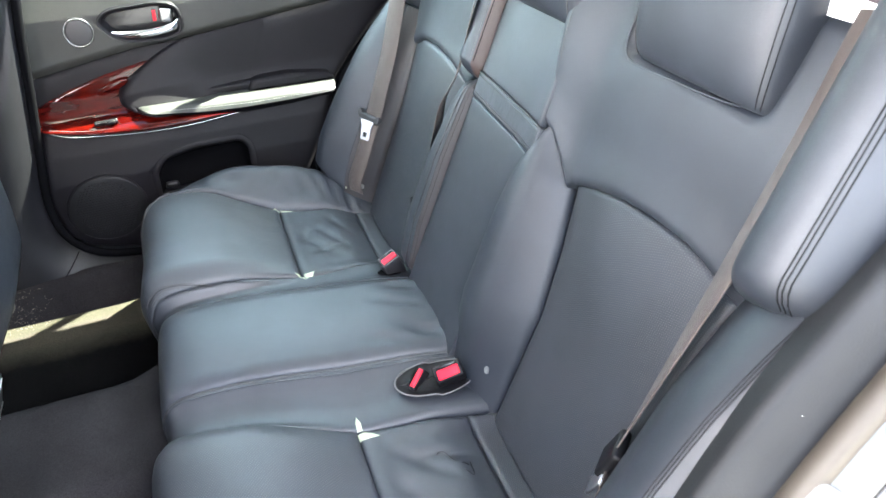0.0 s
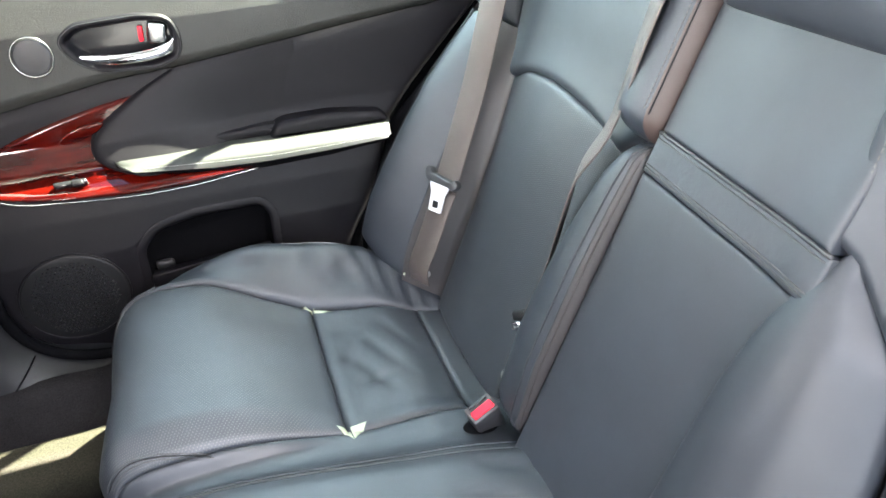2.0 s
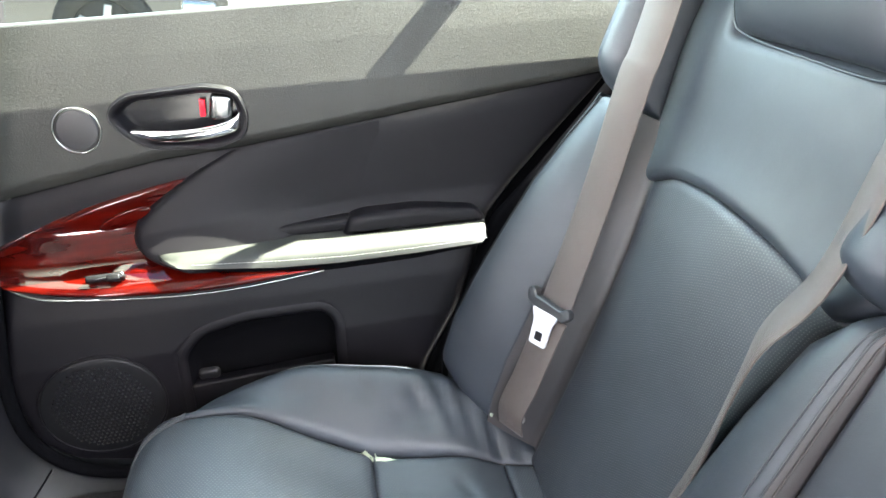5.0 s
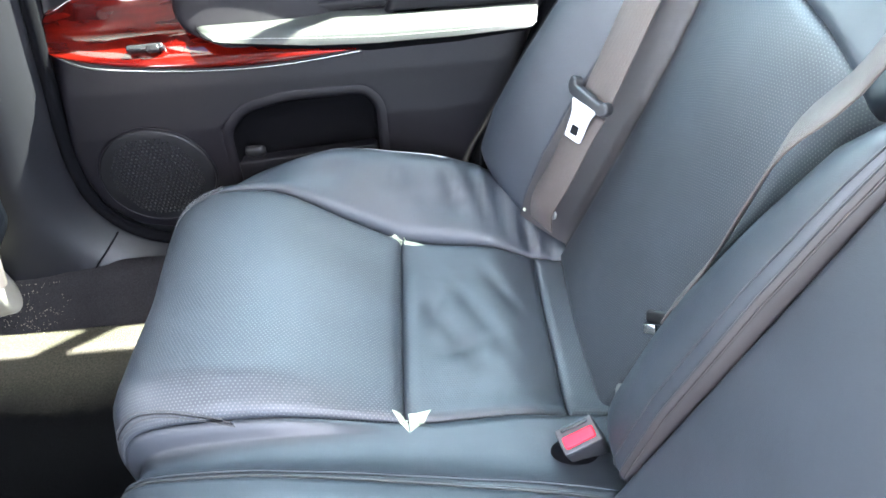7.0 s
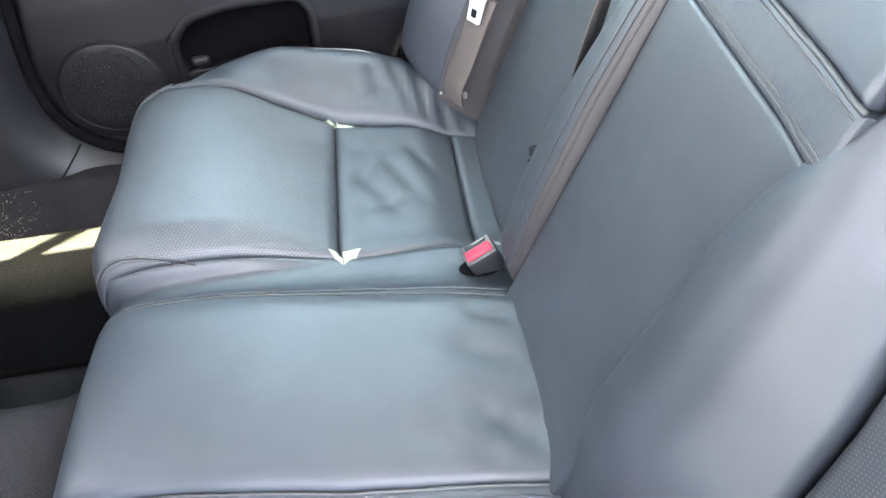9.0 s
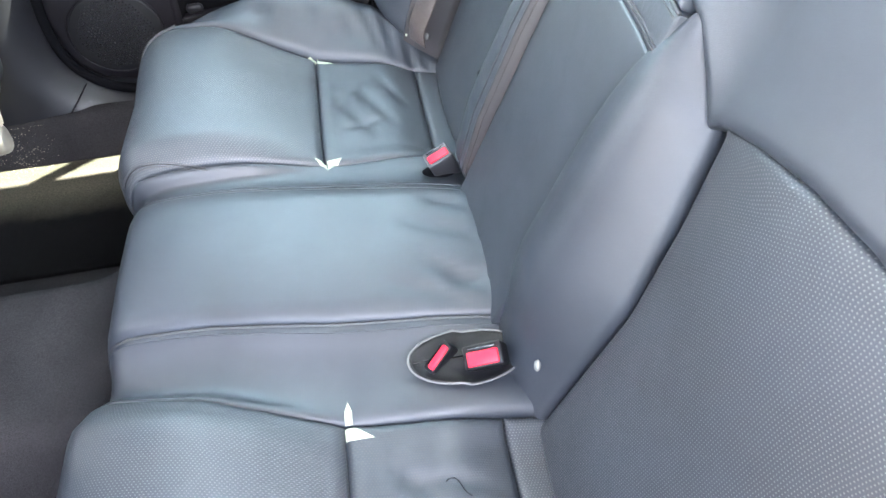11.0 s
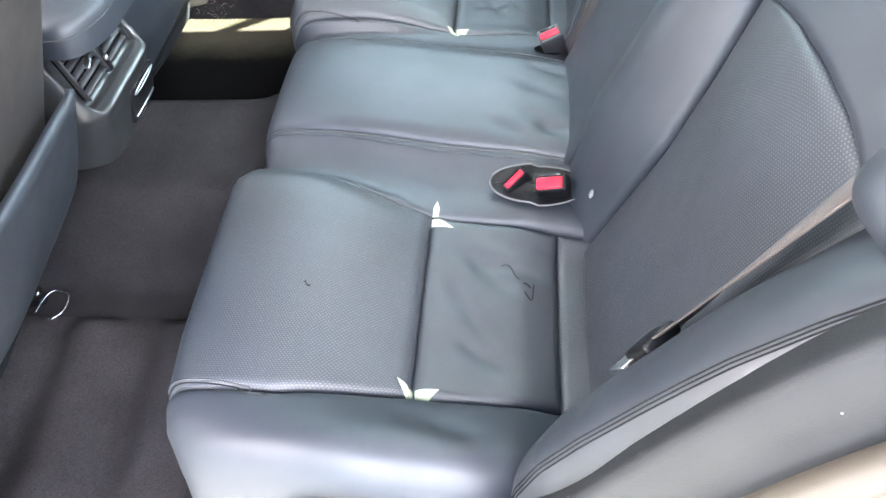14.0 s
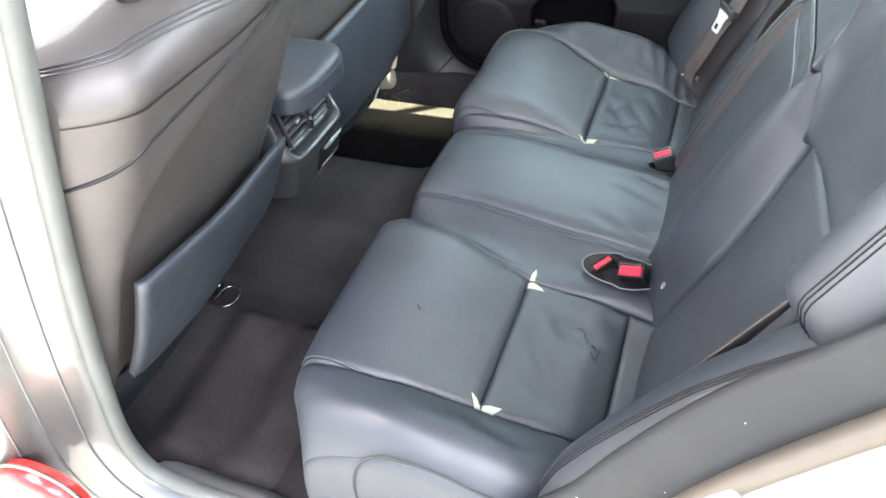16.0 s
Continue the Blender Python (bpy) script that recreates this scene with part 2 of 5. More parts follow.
CONCRETE = plastic("sunlit_concrete", (0.30, 0.29, 0.27), 0.9, 60, 0.4)
GOLD_PAINT = paint("tan_car_paint", (0.30, 0.24, 0.16), 0.3, 0.4)
BLACK_PAINT = paint("black_car_paint", (0.004, 0.004, 0.005), 0.25, 0.0)
BLACK_PAINT.node_tree.nodes["Principled BSDF"].inputs["Coat Weight"].default_value = 0.15

# ---- building helpers ----
from mathutils.geometry import tessellate_polygon


def thing(name, base, label, category, group="", kind=""):
    ob = new(name)
    ob.location = base
    ob.empty_display_size = 0.05
    return tagged(ob, label, category, group, kind)


def part(name, bm, material, parent=None, label="", smooth=True, kind=""):
    me = bpy.data.meshes.new(name)
    bmesh.ops.recalc_face_normals(bm, faces=bm.faces)
    for f in bm.faces:
        f.smooth = smooth
    bm.to_mesh(me)
    bm.free()
    me.materials.append(material)
    ob = new(name, me)
    if parent is not None:
        ob.parent = parent
        ob.matrix_parent_inverse = world_of(parent).inverted()
    return tagged(ob, label, kind=kind)


def world_of(ob):
    m = Matrix.LocRotScale(ob.location, ob.rotation_euler, ob.scale)
    if ob.parent is not None:
        m = world_of(ob.parent) @ ob.matrix_parent_inverse @ m
    return m


def lerp(a, b, t):
    return a + (b - a) * t


def smooth(t):
    t = min(1.0, max(0.0, t))
    return t * t * (3 - 2 * t)


def interp(x, table):
    """Smooth value at x from rows of (x, value)."""
    if x <= table[0][0]:
        return table[0][1]
    for (a, va), (b, vb) in zip(table, table[1:]):
        if x <= b:
            return va + (vb - va) * (x - a) / (b - a)
    return table[-1][1]


def catmull(points, t):
    """Point at t in 0..1 along a smooth line through the points (rows of numbers)."""
    n = len(points) - 1
    f = min(max(t, 0.0), 1.0) * n
    i = min(int(f), n - 1)
    f -= i
    p0, p1, p2, p3 = points[max(i - 1, 0)], points[i], points[i + 1], points[min(i + 2, n)]
    return [0.5 * (2 * b + (c - a) * f + (2 * a - 5 * b + 4 * c - d) * f * f + (3 * b - a - 3 * c + d) * f ** 3)
            for a, b, c, d in zip(p0, p1, p2, p3)]


def smooth_line(points, n):
    return [Vector(catmull(points, i / (n - 1))) for i in range(n)]


def rows_mesh(rows, closed=False, uv=None, bm=None):
    """Quads between rows of points; closed: each row is a loop."""
    bm = bm or bmesh.new()
    lay = bm.loops.layers.uv.verify() if uv else None
    vs = [[bm.verts.new(p) for p in r] for r in rows]
    m = len(rows[0])
    for i in range(len(rows) - 1):
        for j in range(m if closed else m - 1):
            k = (j + 1) % m
            try:
                f = bm.faces.new((vs[i][j], vs[i][k], vs[i + 1][k], vs[i + 1][j]))
            except ValueError:
                continue
            if uv:
                for lp, (a, b) in zip(f.loops, ((i, j), (i, k), (i + 1, k), (i + 1, j))):
                    lp[lay].uv = uv[a][b]
    return bm, vs


def cap(bm, ring):
    try:
        bm.faces.new(ring)
    except ValueError:
        pass


def tube(points, r, n=8, closed=False, bm=None):
    pts = [Vector(p) for p in points]
    rows = []
    for i, p in enumerate(pts):
        a, b = pts[max(i - 1, 0)], pts[min(i + 1, len(pts) - 1)]
        if closed:
            a, b = pts[i - 1], pts[(i + 1) % len(pts)]
        d = (b - a).normalized()
        s = d.cross(Vector((0.13, 0.21, 0.97))).normalized()
        w = s.cross(d)
        rows.append([p + r * (math.cos(2 * math.pi * k / n) * s + math.sin(2 * math.pi * k / n) * w) for k in range(n)])
    if closed:
        rows.append(rows[0])
    bm, vs = rows_mesh(rows, True, None, bm)
    if not closed:
        cap(bm, vs[0])
        cap(bm, vs[-1])
    return bm


def spaced(length, r, step):
    """Places 0..1 along a length, close together near both ends."""
    k = [0.0, 0.12, 0.3, 0.55, 0.8, 1.0]
    r = min(r, length * 0.45)
    ends = [x * r / length for x in k]
    n = max(2, int((length - 2 * r) / step))
    mid = [lerp(r / length, 1 - r / length, i / n) for i in range(1, n)]
    return ends + mid + [1 - e for e in reversed(ends)]


def pad(S, u0, u1, va, vb, r=0.014, depth=0.009, step=0.014, skirt=0.02, edges=(1, 1, 1, 1), puff=0.0, extra=None):
    """An upholstered panel on the surface S(u, v), u in u0..u1, v between the lines va(u) and vb(u). Its edges roll down into the seams."""
    um, vm = (u0 + u1) / 2, 0
    lu = sum((S(lerp(u0, u1, (i + 1) / 8), lerp(va(lerp(u0, u1, (i + 1) / 8)), vb(lerp(u0, u1, (i + 1) / 8)), 0.5)) -
              S(lerp(u0, u1, i / 8), lerp(va(lerp(u0, u1, i / 8)), vb(lerp(u0, u1, i / 8)), 0.5))).length for i in range(8))
    lv = (S(um, va(um)) - S(um, vb(um))).length
    us, vs = spaced(lu, r, step), spaced(lv, r, step)
    rows, uvs = [], []
    h = 1e-4
    for a in us:
        u = lerp(u0, u1, a)
        line, lu_row = [], []
        for b in vs:
            v = lerp(va(u), vb(u), b)
            p = S(u, v)
            du = (S(u + h, v) - S(u - h, v)).normalized()
            dv = (S(u, v + h) - S(u, v - h)).normalized()
            n = du.cross(dv).normalized()
            d = [a * lu if edges[0] else 9, (1 - a) * lu if edges[1] else 9, b * lv if edges[2] else 9, (1 - b) * lv if edges[3] else 9]
            sink = 0.0
            for e in d:
                t = 1 - min(1.0, e / r)
                sink = max(sink, 1 - math.sqrt(max(0.0, 1 - t * t)))
            off = -depth * sink + puff * math.sin(math.pi * a) * math.sin(math.pi * b)
            if extra:
                off += extra(a, b, p)
            line.append((p, n, off))
            lu_row.append((a * lu, b * lv))
        rows.append(line)
        uvs.append(lu_row)
    flip = PAD_SIDE(rows)
    out = [[p + n * flip * off for p, n, off in line] for line in rows]
    # the hidden edge that goes down into the foam
    def down(line, pt):
        p, n, off = line
        return pt - n * flip * skirt
    top = [down(rows[0][j], out[0][j]) for j in range(len(vs))]
    bot = [down(rows[-1][j], out[-1][j]) for j in range(len(vs))]
    full = [top] + out + [bot]
    fuv = [uvs[0]] + uvs + [uvs[-1]]
    src = [rows[0]] + rows + [rows[-1]]
    full = [[down(s[0], line[0])] + line + [down(s[-1], line[-1])] for s, line in zip(src, full)]
    fuv = [[q[0]] + q + [q[-1]] for q in fuv]
    bm, _ = rows_mesh(full, False, fuv)
    return bm


def PAD_SIDE(rows):
    """1 when the surface's own normal looks up or forward, -1 when it looks down or back."""
    s = sum((n.z - n.x) for line in rows for p, n, off in line)
    return 1 if s > 0 else -1


def rbox(size, m, r=0.004, seg=2):
    bm = bmesh.new()
    bmesh.ops.create_cube(bm, size=1)
    bmesh.ops.scale(bm, vec=size, verts=bm.verts)
    if r:
        bmesh.ops.bevel(bm, geom=bm.edges[:], offset=r, segments=seg, affect="EDGES", profile=0.5)
    bmesh.ops.transform(bm, matrix=m, verts=bm.verts)
    return bm


def round_outline(points, r, n=4):
    """A closed 2D outline with its corners rounded."""
    out = []
    m = len(points)
    for i in range(m):
        p, a, b = Vector(points[i]), Vector(points[i - 1]), Vector(points[(i + 1) % m])
        ra = min(r, (a - p).length * 0.45, (b - p).length * 0.45)
        s, e = p + (a - p).normalized() * ra, p + (b - p).normalized() * ra
        for k in range(n + 1):
            t = k / n
            out.append((1 - t) ** 2 * s + 2 * t * (1 - t) * p + t * t * e)
    return out


def inset(points, d):
    """The outline moved inwards by d."""
    m = len(points)
    area = sum(points[i - 1].x * points[i].y - points[i].x * points[i - 1].y for i in range(m))
    sgn = 1 if area > 0 else -1
    out = []
    for i in range(m):
        t = points[(i + 1) % m] - points[i - 1]
        n = Vector((-t.y, t.x))
        if n.length > 1e-9:
            n.normalize()
        out.append(points[i] + n * d * sgn)
    return out


def slab(outline, place, thick, r=0.004, back=0.0):
    """A plate with a rounded rim: place(a, b, h) puts outline coordinates at height h."""
    rows = [[place(p.x, p.y, -back) for p in outline]]
    for k in range(5):
        a = math.pi / 2 * k / 4
        q = inset(outline, r * (1 - math.cos(a)))
        rows.append([place(p.x, p.y, thick - r + r * math.sin(a)) for p in q])
    bm, vs = rows_mesh(rows, True)
    for tri in tessellate_polygon([[Vector((p.x, p.y, 0)) for p in inset(outline, r)]]):
        cap(bm, [vs[-1][i] for i in tri])
    return bm


def ellipse(cx, cy, rx, ry, n=40, turn=0.0):
    out = []
    for k in range(n):
        a = 2 * math.pi * k / n
        x, y = rx * math.cos(a), ry * math.sin(a)
        out.append(Vector((cx + x * math.cos(turn) - y * math.sin(turn), cy + x * math.sin(turn) + y * math.cos(turn))))
    return out


def ribbon(points, sides, width, thick=0.0012):
    """A strap along points; sides: the direction of its width at each point."""
    rows, uvs, run = [], [], 0.0
    prev = None
    for p, s in zip(points, sides):
        p, s = Vector(p), Vector(s).normalized()
        if prev is not None:
            run += (p - prev).length
        prev = p
        rows.append((p, s, run))
    out, uv = [], []
    for i, (p, s, d) in enumerate(rows):
        a, b = rows[max(i - 1, 0)][0], rows[min(i + 1, len(rows) - 1)][0]
        n = (b - a).normalized().cross(s).normalized()
        w = width / 2
        ring = [p - s * w, p - s * w * 0.94 + n * thick, p + n * thick, p + s * w * 0.94 + n * thick, p + s * w,
                p + s * w * 0.94 - n * thick, p - n * thick, p - s * w * 0.94 - n * thick]
        out.append(ring)
        uv.append([(k, d) for k in (-w, -w * 0.9, 0, w * 0.9, w, w * 0.9, 0, -w * 0.9)])
    bm, vs = rows_mesh(out, True, uv)
    cap(bm, vs[0])
    cap(bm, vs[-1])
    return bm


def stitches(line, out_dir, parent, name="stitching", gap=0.0055, length=0.0036, r=0.0007, material=None):
    """A row of single threads along a line."""
    pts = [Vector(p) for p in line]
    bm = bmesh.new()
    run, nxt = 0.0, 0.0
    for a, b in zip(pts, pts[1:]):
        d = (b - a).length
        while nxt < run + d:
            p = a + (b - a) * ((nxt - run) / d)
            q = p + (b - a).normalized() * length
            o = Vector(out_dir)
            tube([p, p + (q - p) * 0.2 + o * r * 1.2, p + (q - p) * 0.8 + o * r * 1.2, q], r, 5, False, bm)
            nxt += gap
        run += d
    return part(name, bm, material or THREAD, parent)


# ---- large structure ----
# x runs to the rear of the car, y across it, away from the open door; z up from the carpet.


def plate(name, outline, place, thick, material, label, category, kind="structure", r=0.004):
    return tagged(part(name, slab(outline, place, thick, r), material, None, kind=kind), label, category)


def rect(a0, b0, a1, b1, r=0.01):
    return round_outline([(a0, b0), (a1, b0), (a1, b1), (a0, b1)], r)


# ground outside: one sheet to the horizon
bm = bmesh.new()
bmesh.ops.create_grid(bm, x_segments=24, y_segments=24, size=300)
bmesh.ops.translate(bm, verts=bm.verts, vec=(0, 0, -0.38))
tagged(part("ground", bm, CONCRETE, kind="structure"), "pale sunlit concrete ground outside the car", "ground")


# floor of the car, with the hump of the tunnel in its middle
def floor_z(x, y):
    hump = 0.145 * (1 - smooth((abs(y) - 0.105) / 0.10))
    rear = 0.03 * smooth((x + 0.35) / 0.1)
    side = .078 * smooth((y - .575) / .06)   # the carpet climbs to the far sill
    return hump + rear + side


rows = []
for i in range(61):
    x = lerp(-1.5, 0.3, i / 60)
    rows.append([Vector((x, y, floor_z(x, y) + 0.0015 * math.sin(x * 55) * (abs(y) > 0.3))) for y in [lerp(-0.66, 0.66, j / 80) for j in range(81)]])
bm, _ = rows_mesh(rows)
floor = tagged(part("floor", bm, CARPET_GREY, kind="structure"), "worn charcoal grey carpet over the transmission tunnel", "floor")

# ---- rear bench: the cushion ----
INSERT = [(-.235, .0), (-.268, .08), (-.292, .16), (-.290, .222), (-.252, .266), (-.135, .262), (0, .206), (.06, .194), (.116, .187), (.167, .166), (.215, .158)]
MIDDLE = [(-.225, .0), (-.254, .08), (-.272, .15), (-.271, .205), (-.236, .240), (-.128, .246), (0, .238), (.06, .233), (.116, .229), (.167, .222), (.215, .212)]
CHANNEL = [(-.222, .0), (-.252, .08), (-.268, .14), (-.266, .185), (-.235, .216), (-.126, .216), (0, .203), (.06, .201), (.116, .200), (.167, .192), (.215, .182)]
SIDE = [(-.10, .0), (-.165, .08), (-.215, .16), (-.225, .22), (-.18, .262), (-.08, .298), (0, .292), (.06, .278), (.116, .255), (.167, .228), (.215, .195)]
X_OF = [(0, -.235), (.1, -.268), (.2, -.292), (.3, -.29), (.4, -.252), (.5, -.135), (.6, 0), (.7, .06), (.8, .116), (.9, .167), (1, .215)]
FAR_LINES = ([(-.3, .155), (-.15, .15), (0, .135), (.2, .108)], [(-.3, .20), (0, .216), (.2, .228)], [(-.3, .54), (-.15, .53), (-.07, .507), (0, .49), (.1, .485), (.2, .475)])
NEAR_LINES = ([(-.3, .072), (-.15, .082), (0, .10), (.2, .114)], [(-.3, .15), (-.15, .172), (-.07, .196), (0, .216), (.2, .230)], [(-.3, .52), (-.15, .52), (-.07, .503), (0, .49), (.1, .487), (.2, .48)])
# share of (middle, channel, insert, side) across the bench, by the place between the seams
SHARES = [(0, (1, 0, 0, 0)), (.8, (1, 0, 0, 0)), (1.0, (.75, .25, 0, 0)), (1.3, (.2, .8, 0, 0)), (1.55, (0, 1, 0, 0)), (1.85, (0, 1, 0, 0)), (2.0, (0, .55, .45, 0)),
          (2.12, (0, .05, .95, 0)), (2.3, (0, 0, 1, 0)), (2.8, (0, 0, 1, 0)), (3.0, (0, 0, .93, .07)), (3.25, (0, 0, .58, .42)), (3.5, (0, 0, .26, .74)), (3.72, (0, 0, .06, .94)), (3.85, (0, 0, 0, 1)), (4.0, (0, 0, 0, 1))]


# how far the nose of each seat panel stands back from its line, across the panel
NOSE_FAR = [(1.9, 0), (2.0, -.007), (2.15, -.005), (2.3, .0), (2.5, .006), (3, .0)]
NOSE_NEAR = [(1.9, 0), (2.0, .004), (2.15, .008), (2.3, .012), (2.5, .015), (3, .016), (3.3, .0)]


def seam_y(s, q, sign):
    x = interp(s, X_OF)
    lines = FAR_LINES if sign > 0 else NEAR_LINES
    stops = [0.0] + [interp(x, l) for l in lines] + [0.625]
    i = min(int(q), 3)
    return sign * lerp(stops[i], stops[i + 1], q - i)


def cushion(sign):
    def S(s, q):
        sh = [interp(q, [(k, v[i]) for k, v in SHARES]) for i in range(4)]
        x = z = 0.0
        for w, prof in zip(sh, (MIDDLE, CHANNEL, INSERT, SIDE)):
            if w:
                a, b = catmull(prof, s)
                x += w * a
                z += w * b
        if 1.5 < q < 3.3 and x < -.08:
            x += interp(q, NOSE_NEAR if sign < 0 else NOSE_FAR) * smooth((-.08 - x) / .14)
        if sign > 0 and 2.3 < q < 3.3:
            z += .012 * smooth((q - 2.3) / .6) * smooth((3.3 - q) / .3) * smooth((-.06 - x) / .12)
        if q > 3.5:
            z -= 0.052 * ((q - 3.5) / 0.5) ** 2
            x += 0.01 * ((q - 3.5) / 0.5) ** 2
        return Vector((x, seam_y(s, q, sign), max(z, 0.0)))
    return S


bench = thing("rear_seat_cushion", (0, 0, 0), "black leather rear bench cushion with perforated seat panels", "seat cushion")


def folds(lines, amp):
    """Soft wrinkles along lines in the plan: (x0, y0, x1, y1, width)."""
    def f(a, b, p):
        h = 0.0
        for x0, y0, x1, y1, w in lines:
            d = Vector((x1 - x0, y1 - y0))
            t = min(1, max(0, ((p.x - x0) * d.x + (p.y - y0) * d.y) / d.length_squared))
            dist = math.hypot(p.x - x0 - d.x * t, p.y - y0 - d.y * t)
            h += amp * math.sin(math.pi * min(1, max(0, t))) * math.exp(-(dist / w) ** 2)
        edge = min(a, 1 - a, b, 1 - b)
        return h * min(1, edge / 0.08)
    return f


def const(v):
    return lambda u: v


for sign in (1, -1):
    S = cushion(sign)
    far = sign > 0
    part("front_panel", pad(S, 0.0, 0.6, const(2), const(3), 0.016, 0.011, 0.012, puff=0.004), LEATHER_PERF, bench, "perforated black leather front panel")
    w = [(.02, .40, .09, .27, .010), (.03, .30, .10, .33, .008), (.05, .44, .12, .30, .009), (.015, .34, .06, .42, .011), (.09, .46, .14, .36, .008)]
    if not far:
        w = [(.03, -.26, .12, -.34, .011), (.02, -.31, .09, -.42, .012), (.05, -.28, .15, -.30, .009), (.03, -.40, .12, -.45, .010)]
    part("mid_panel", pad(S, 0.6, 0.9, const(2), const(3), 0.012, 0.009, 0.006, extra=folds(w, -0.0036 if far else -0.006)), LEATHER_CREASED, bench, "creased perforated black leather panel")
    part("rear_strip", pad(S, 0.9, 1.0, const(2), const(3), 0.010, 0.006), LEATHER_PERF, bench)
    w = [(.118, .625, .142, .475, .010), (.155, .545, .170, .455, .007), (.083, .605, .122, .488, .012), (.180, .51, .207, .455, .006), (-.09, .565, -.080, .545, .012), (-.005, .565, .006, .545, .009), (.02, .53, .10, .52, .010), (.05, .565, .095, .515, .010)]
    if not far:
        w = [(-.02, -.52, .10, -.56, .014)]
    part("side_bolster", pad(S, 0.0, 1.0, const(3), const(4), 0.014, 0.010, 0.010, edges=(1, 1, 1, 0), extra=folds(w, -0.009 if far else -0.007)), LEATHER, bench, "smooth black leather side bolster")
    w = [(.05, .17, .19, .12, .010), (.10, .20, .2, .15, .009)]
    part("channel", pad(S, 0.0, 1.0, const(1), const(2), 0.010, 0.007, 0.009, extra=folds([(a, sign * b, c, sign * d, e) for a, b, c, d, e in w], -0.003)), LEATHER, bench)
    # outer side of the bolster, down to the sill
    rows = []
    for k in range(9):
        t = k / 8
        rows.append([(lambda p: Vector((p.x * (1 - 0.06 * t), p.y + sign * (0.022 * math.sin(t * math.pi / 2)), lerp(p.z, -0.01, t * t))))(S(lerp(0.0, 1, i / 40), 4.0)) for i in range(41)])
    part("side_skirt", rows_mesh(rows)[0], LEATHER, bench)


def mid_top(s, y):
    """The middle of the bench, across from seam to seam."""
    sign = 1 if y > 0 else -1
    lim = abs(seam_y(s, 1, sign))
    return cushion(sign)(s, min(1.0, abs(y) / lim))


def mid_S(s, v):
    y = lerp(-abs(seam_y(s, 1, -1)), seam_y(s, 1, 1), v)
    p = mid_top(s, y if abs(y) > 1e-6 else 1e-6)
    p.y = y
    p.z += 0.006 * math.sin(math.pi * v) * smooth(s / 0.4)
    return p


w = [(.10, -.02, .20, -.09, .012), (.08, .05, .2, .00, .010), (.12, .09, .2, .06, .008), (.13, -.07, .21, -.05, .008), (.05, -.05, .17, -.10, .010)]
part("centre_panel", pad(mid_S, 0.0, 1.0, const(0), const(1), 0.010, 0.006, 0.009, extra=folds(w, -0.005)), LEATHER, bench, "smooth black leather centre panel")


def cushion_seam(q, sign, s0, s1, lift, name="seam", r=0.0014, mat=None, off=0.0):
    S = cushion(sign)
    pts = [S(lerp(s0, s1, i / 60), q + off) + Vector((0, 0, lift)) for i in range(61)]
    return part(name, tube(pts, r, 6), mat or PIPING, bench)


for sign in (1, -1):
    cushion_seam(1.0, sign, 0.05, 1.0, -0.004, r=0.0022)
    cushion_seam(1.0, sign, 0.2, 1.0, 0.0008, "piping", 0.0008, LEATHER, 0.09)
    # curved double stitch over the nose of each seat panel
    for q_in, sg in ((3, -1),) if sign > 0 else ():
        S = cushion(sign)
        for off in (0.0, 0.006, 0.012):
            pts = []
            for i in range(25):
                t = i / 24
                s = lerp(0.2, 0.43, t)
                q = q_in + sg * (0.20 * math.sin(math.pi * min(1, (1 - t) * 0.9)) ** 0.8 * (1 - t * 0.5) * (1 if t < 1 else 0) + off * 2.2)
                p = S(s, q)
                n = Vector((-1, 0, 0.3)).lerp(Vector((0, 0, 1)), smooth((s - 0.22) / 0.15)).normalized()
                pts.append(p + n * 0.0035)
            part("stitching", tube(pts, 0.0008, 5), THREAD if off != 0.006 else PIPING, bench)

# boxed seam round the outer end of the near bolster
arc = smooth_line([(-.126, -.6445, .144), (-.128, -.6400, .191), (-.118, -.6335, .229), (-.091, -.6265, .251), (-.042, -.6265, .258), (.005, -.6275, .249), (.052, -.6300, .237), (.100, -.6275, .223)], 60)
for lift in (0.0, 0.0045):
    part("stitching", tube([p + Vector((0.3 * lift, 0, -lift)) for p in arc], 0.0011, 5), PIPING, bench)

# pen marks on the near seat
S = cushion(-1)
strokes = []
for dx, dy in [(0, 0), (.004, .003), (.010, .004), (.015, .001), (.020, -.004), (.026, -.006), (.031, -.008), (.036, -.006), (.041, -.009), (.033, -.016), (.043, -.020), (.046, -.003)]:
    x, y = .092 + dx * 0.9, -.292 + dy * 1.5 - dx * 0.35
    s = next(k / 400 for k in range(240, 400) if interp(k / 400, X_OF) >= x)
    q = next(2 + k / 200 for k in range(200) if abs(seam_y(s, 2 + k / 200, -1)) >= abs(y))
    strokes.append(S(s, q) + Vector((0, 0, 0.0012)))
bm = tube(smooth_line(strokes[:6], 24), .0006, 5)
bm = tube(smooth_line(strokes[6:9], 10), .0007, 5, bm=bm)
bm = tube(smooth_line(strokes[9:], 10), .0006, 5, bm=bm)
tagged(part("ink_marks", bm, SCUFF, bench), "small dark scribbled marks")

# bright spots of light where the seams cross, laid on as thin white patches
from mathutils.bvhtree import BVHTree


def drape(obs, x, y, lift):
    """The highest point of the parts at a place in the plan."""
    best = None
    for tree in obs:
        p, n, _, _ = tree.ray_cast(Vector((x, y, .6)), Vector((0, 0, -1)))
        if p is not None and (best is None or p.z > best.z):
            best = p
    return best + Vector((0, 0, lift)) if best is not None else Vector((x, y, .2))


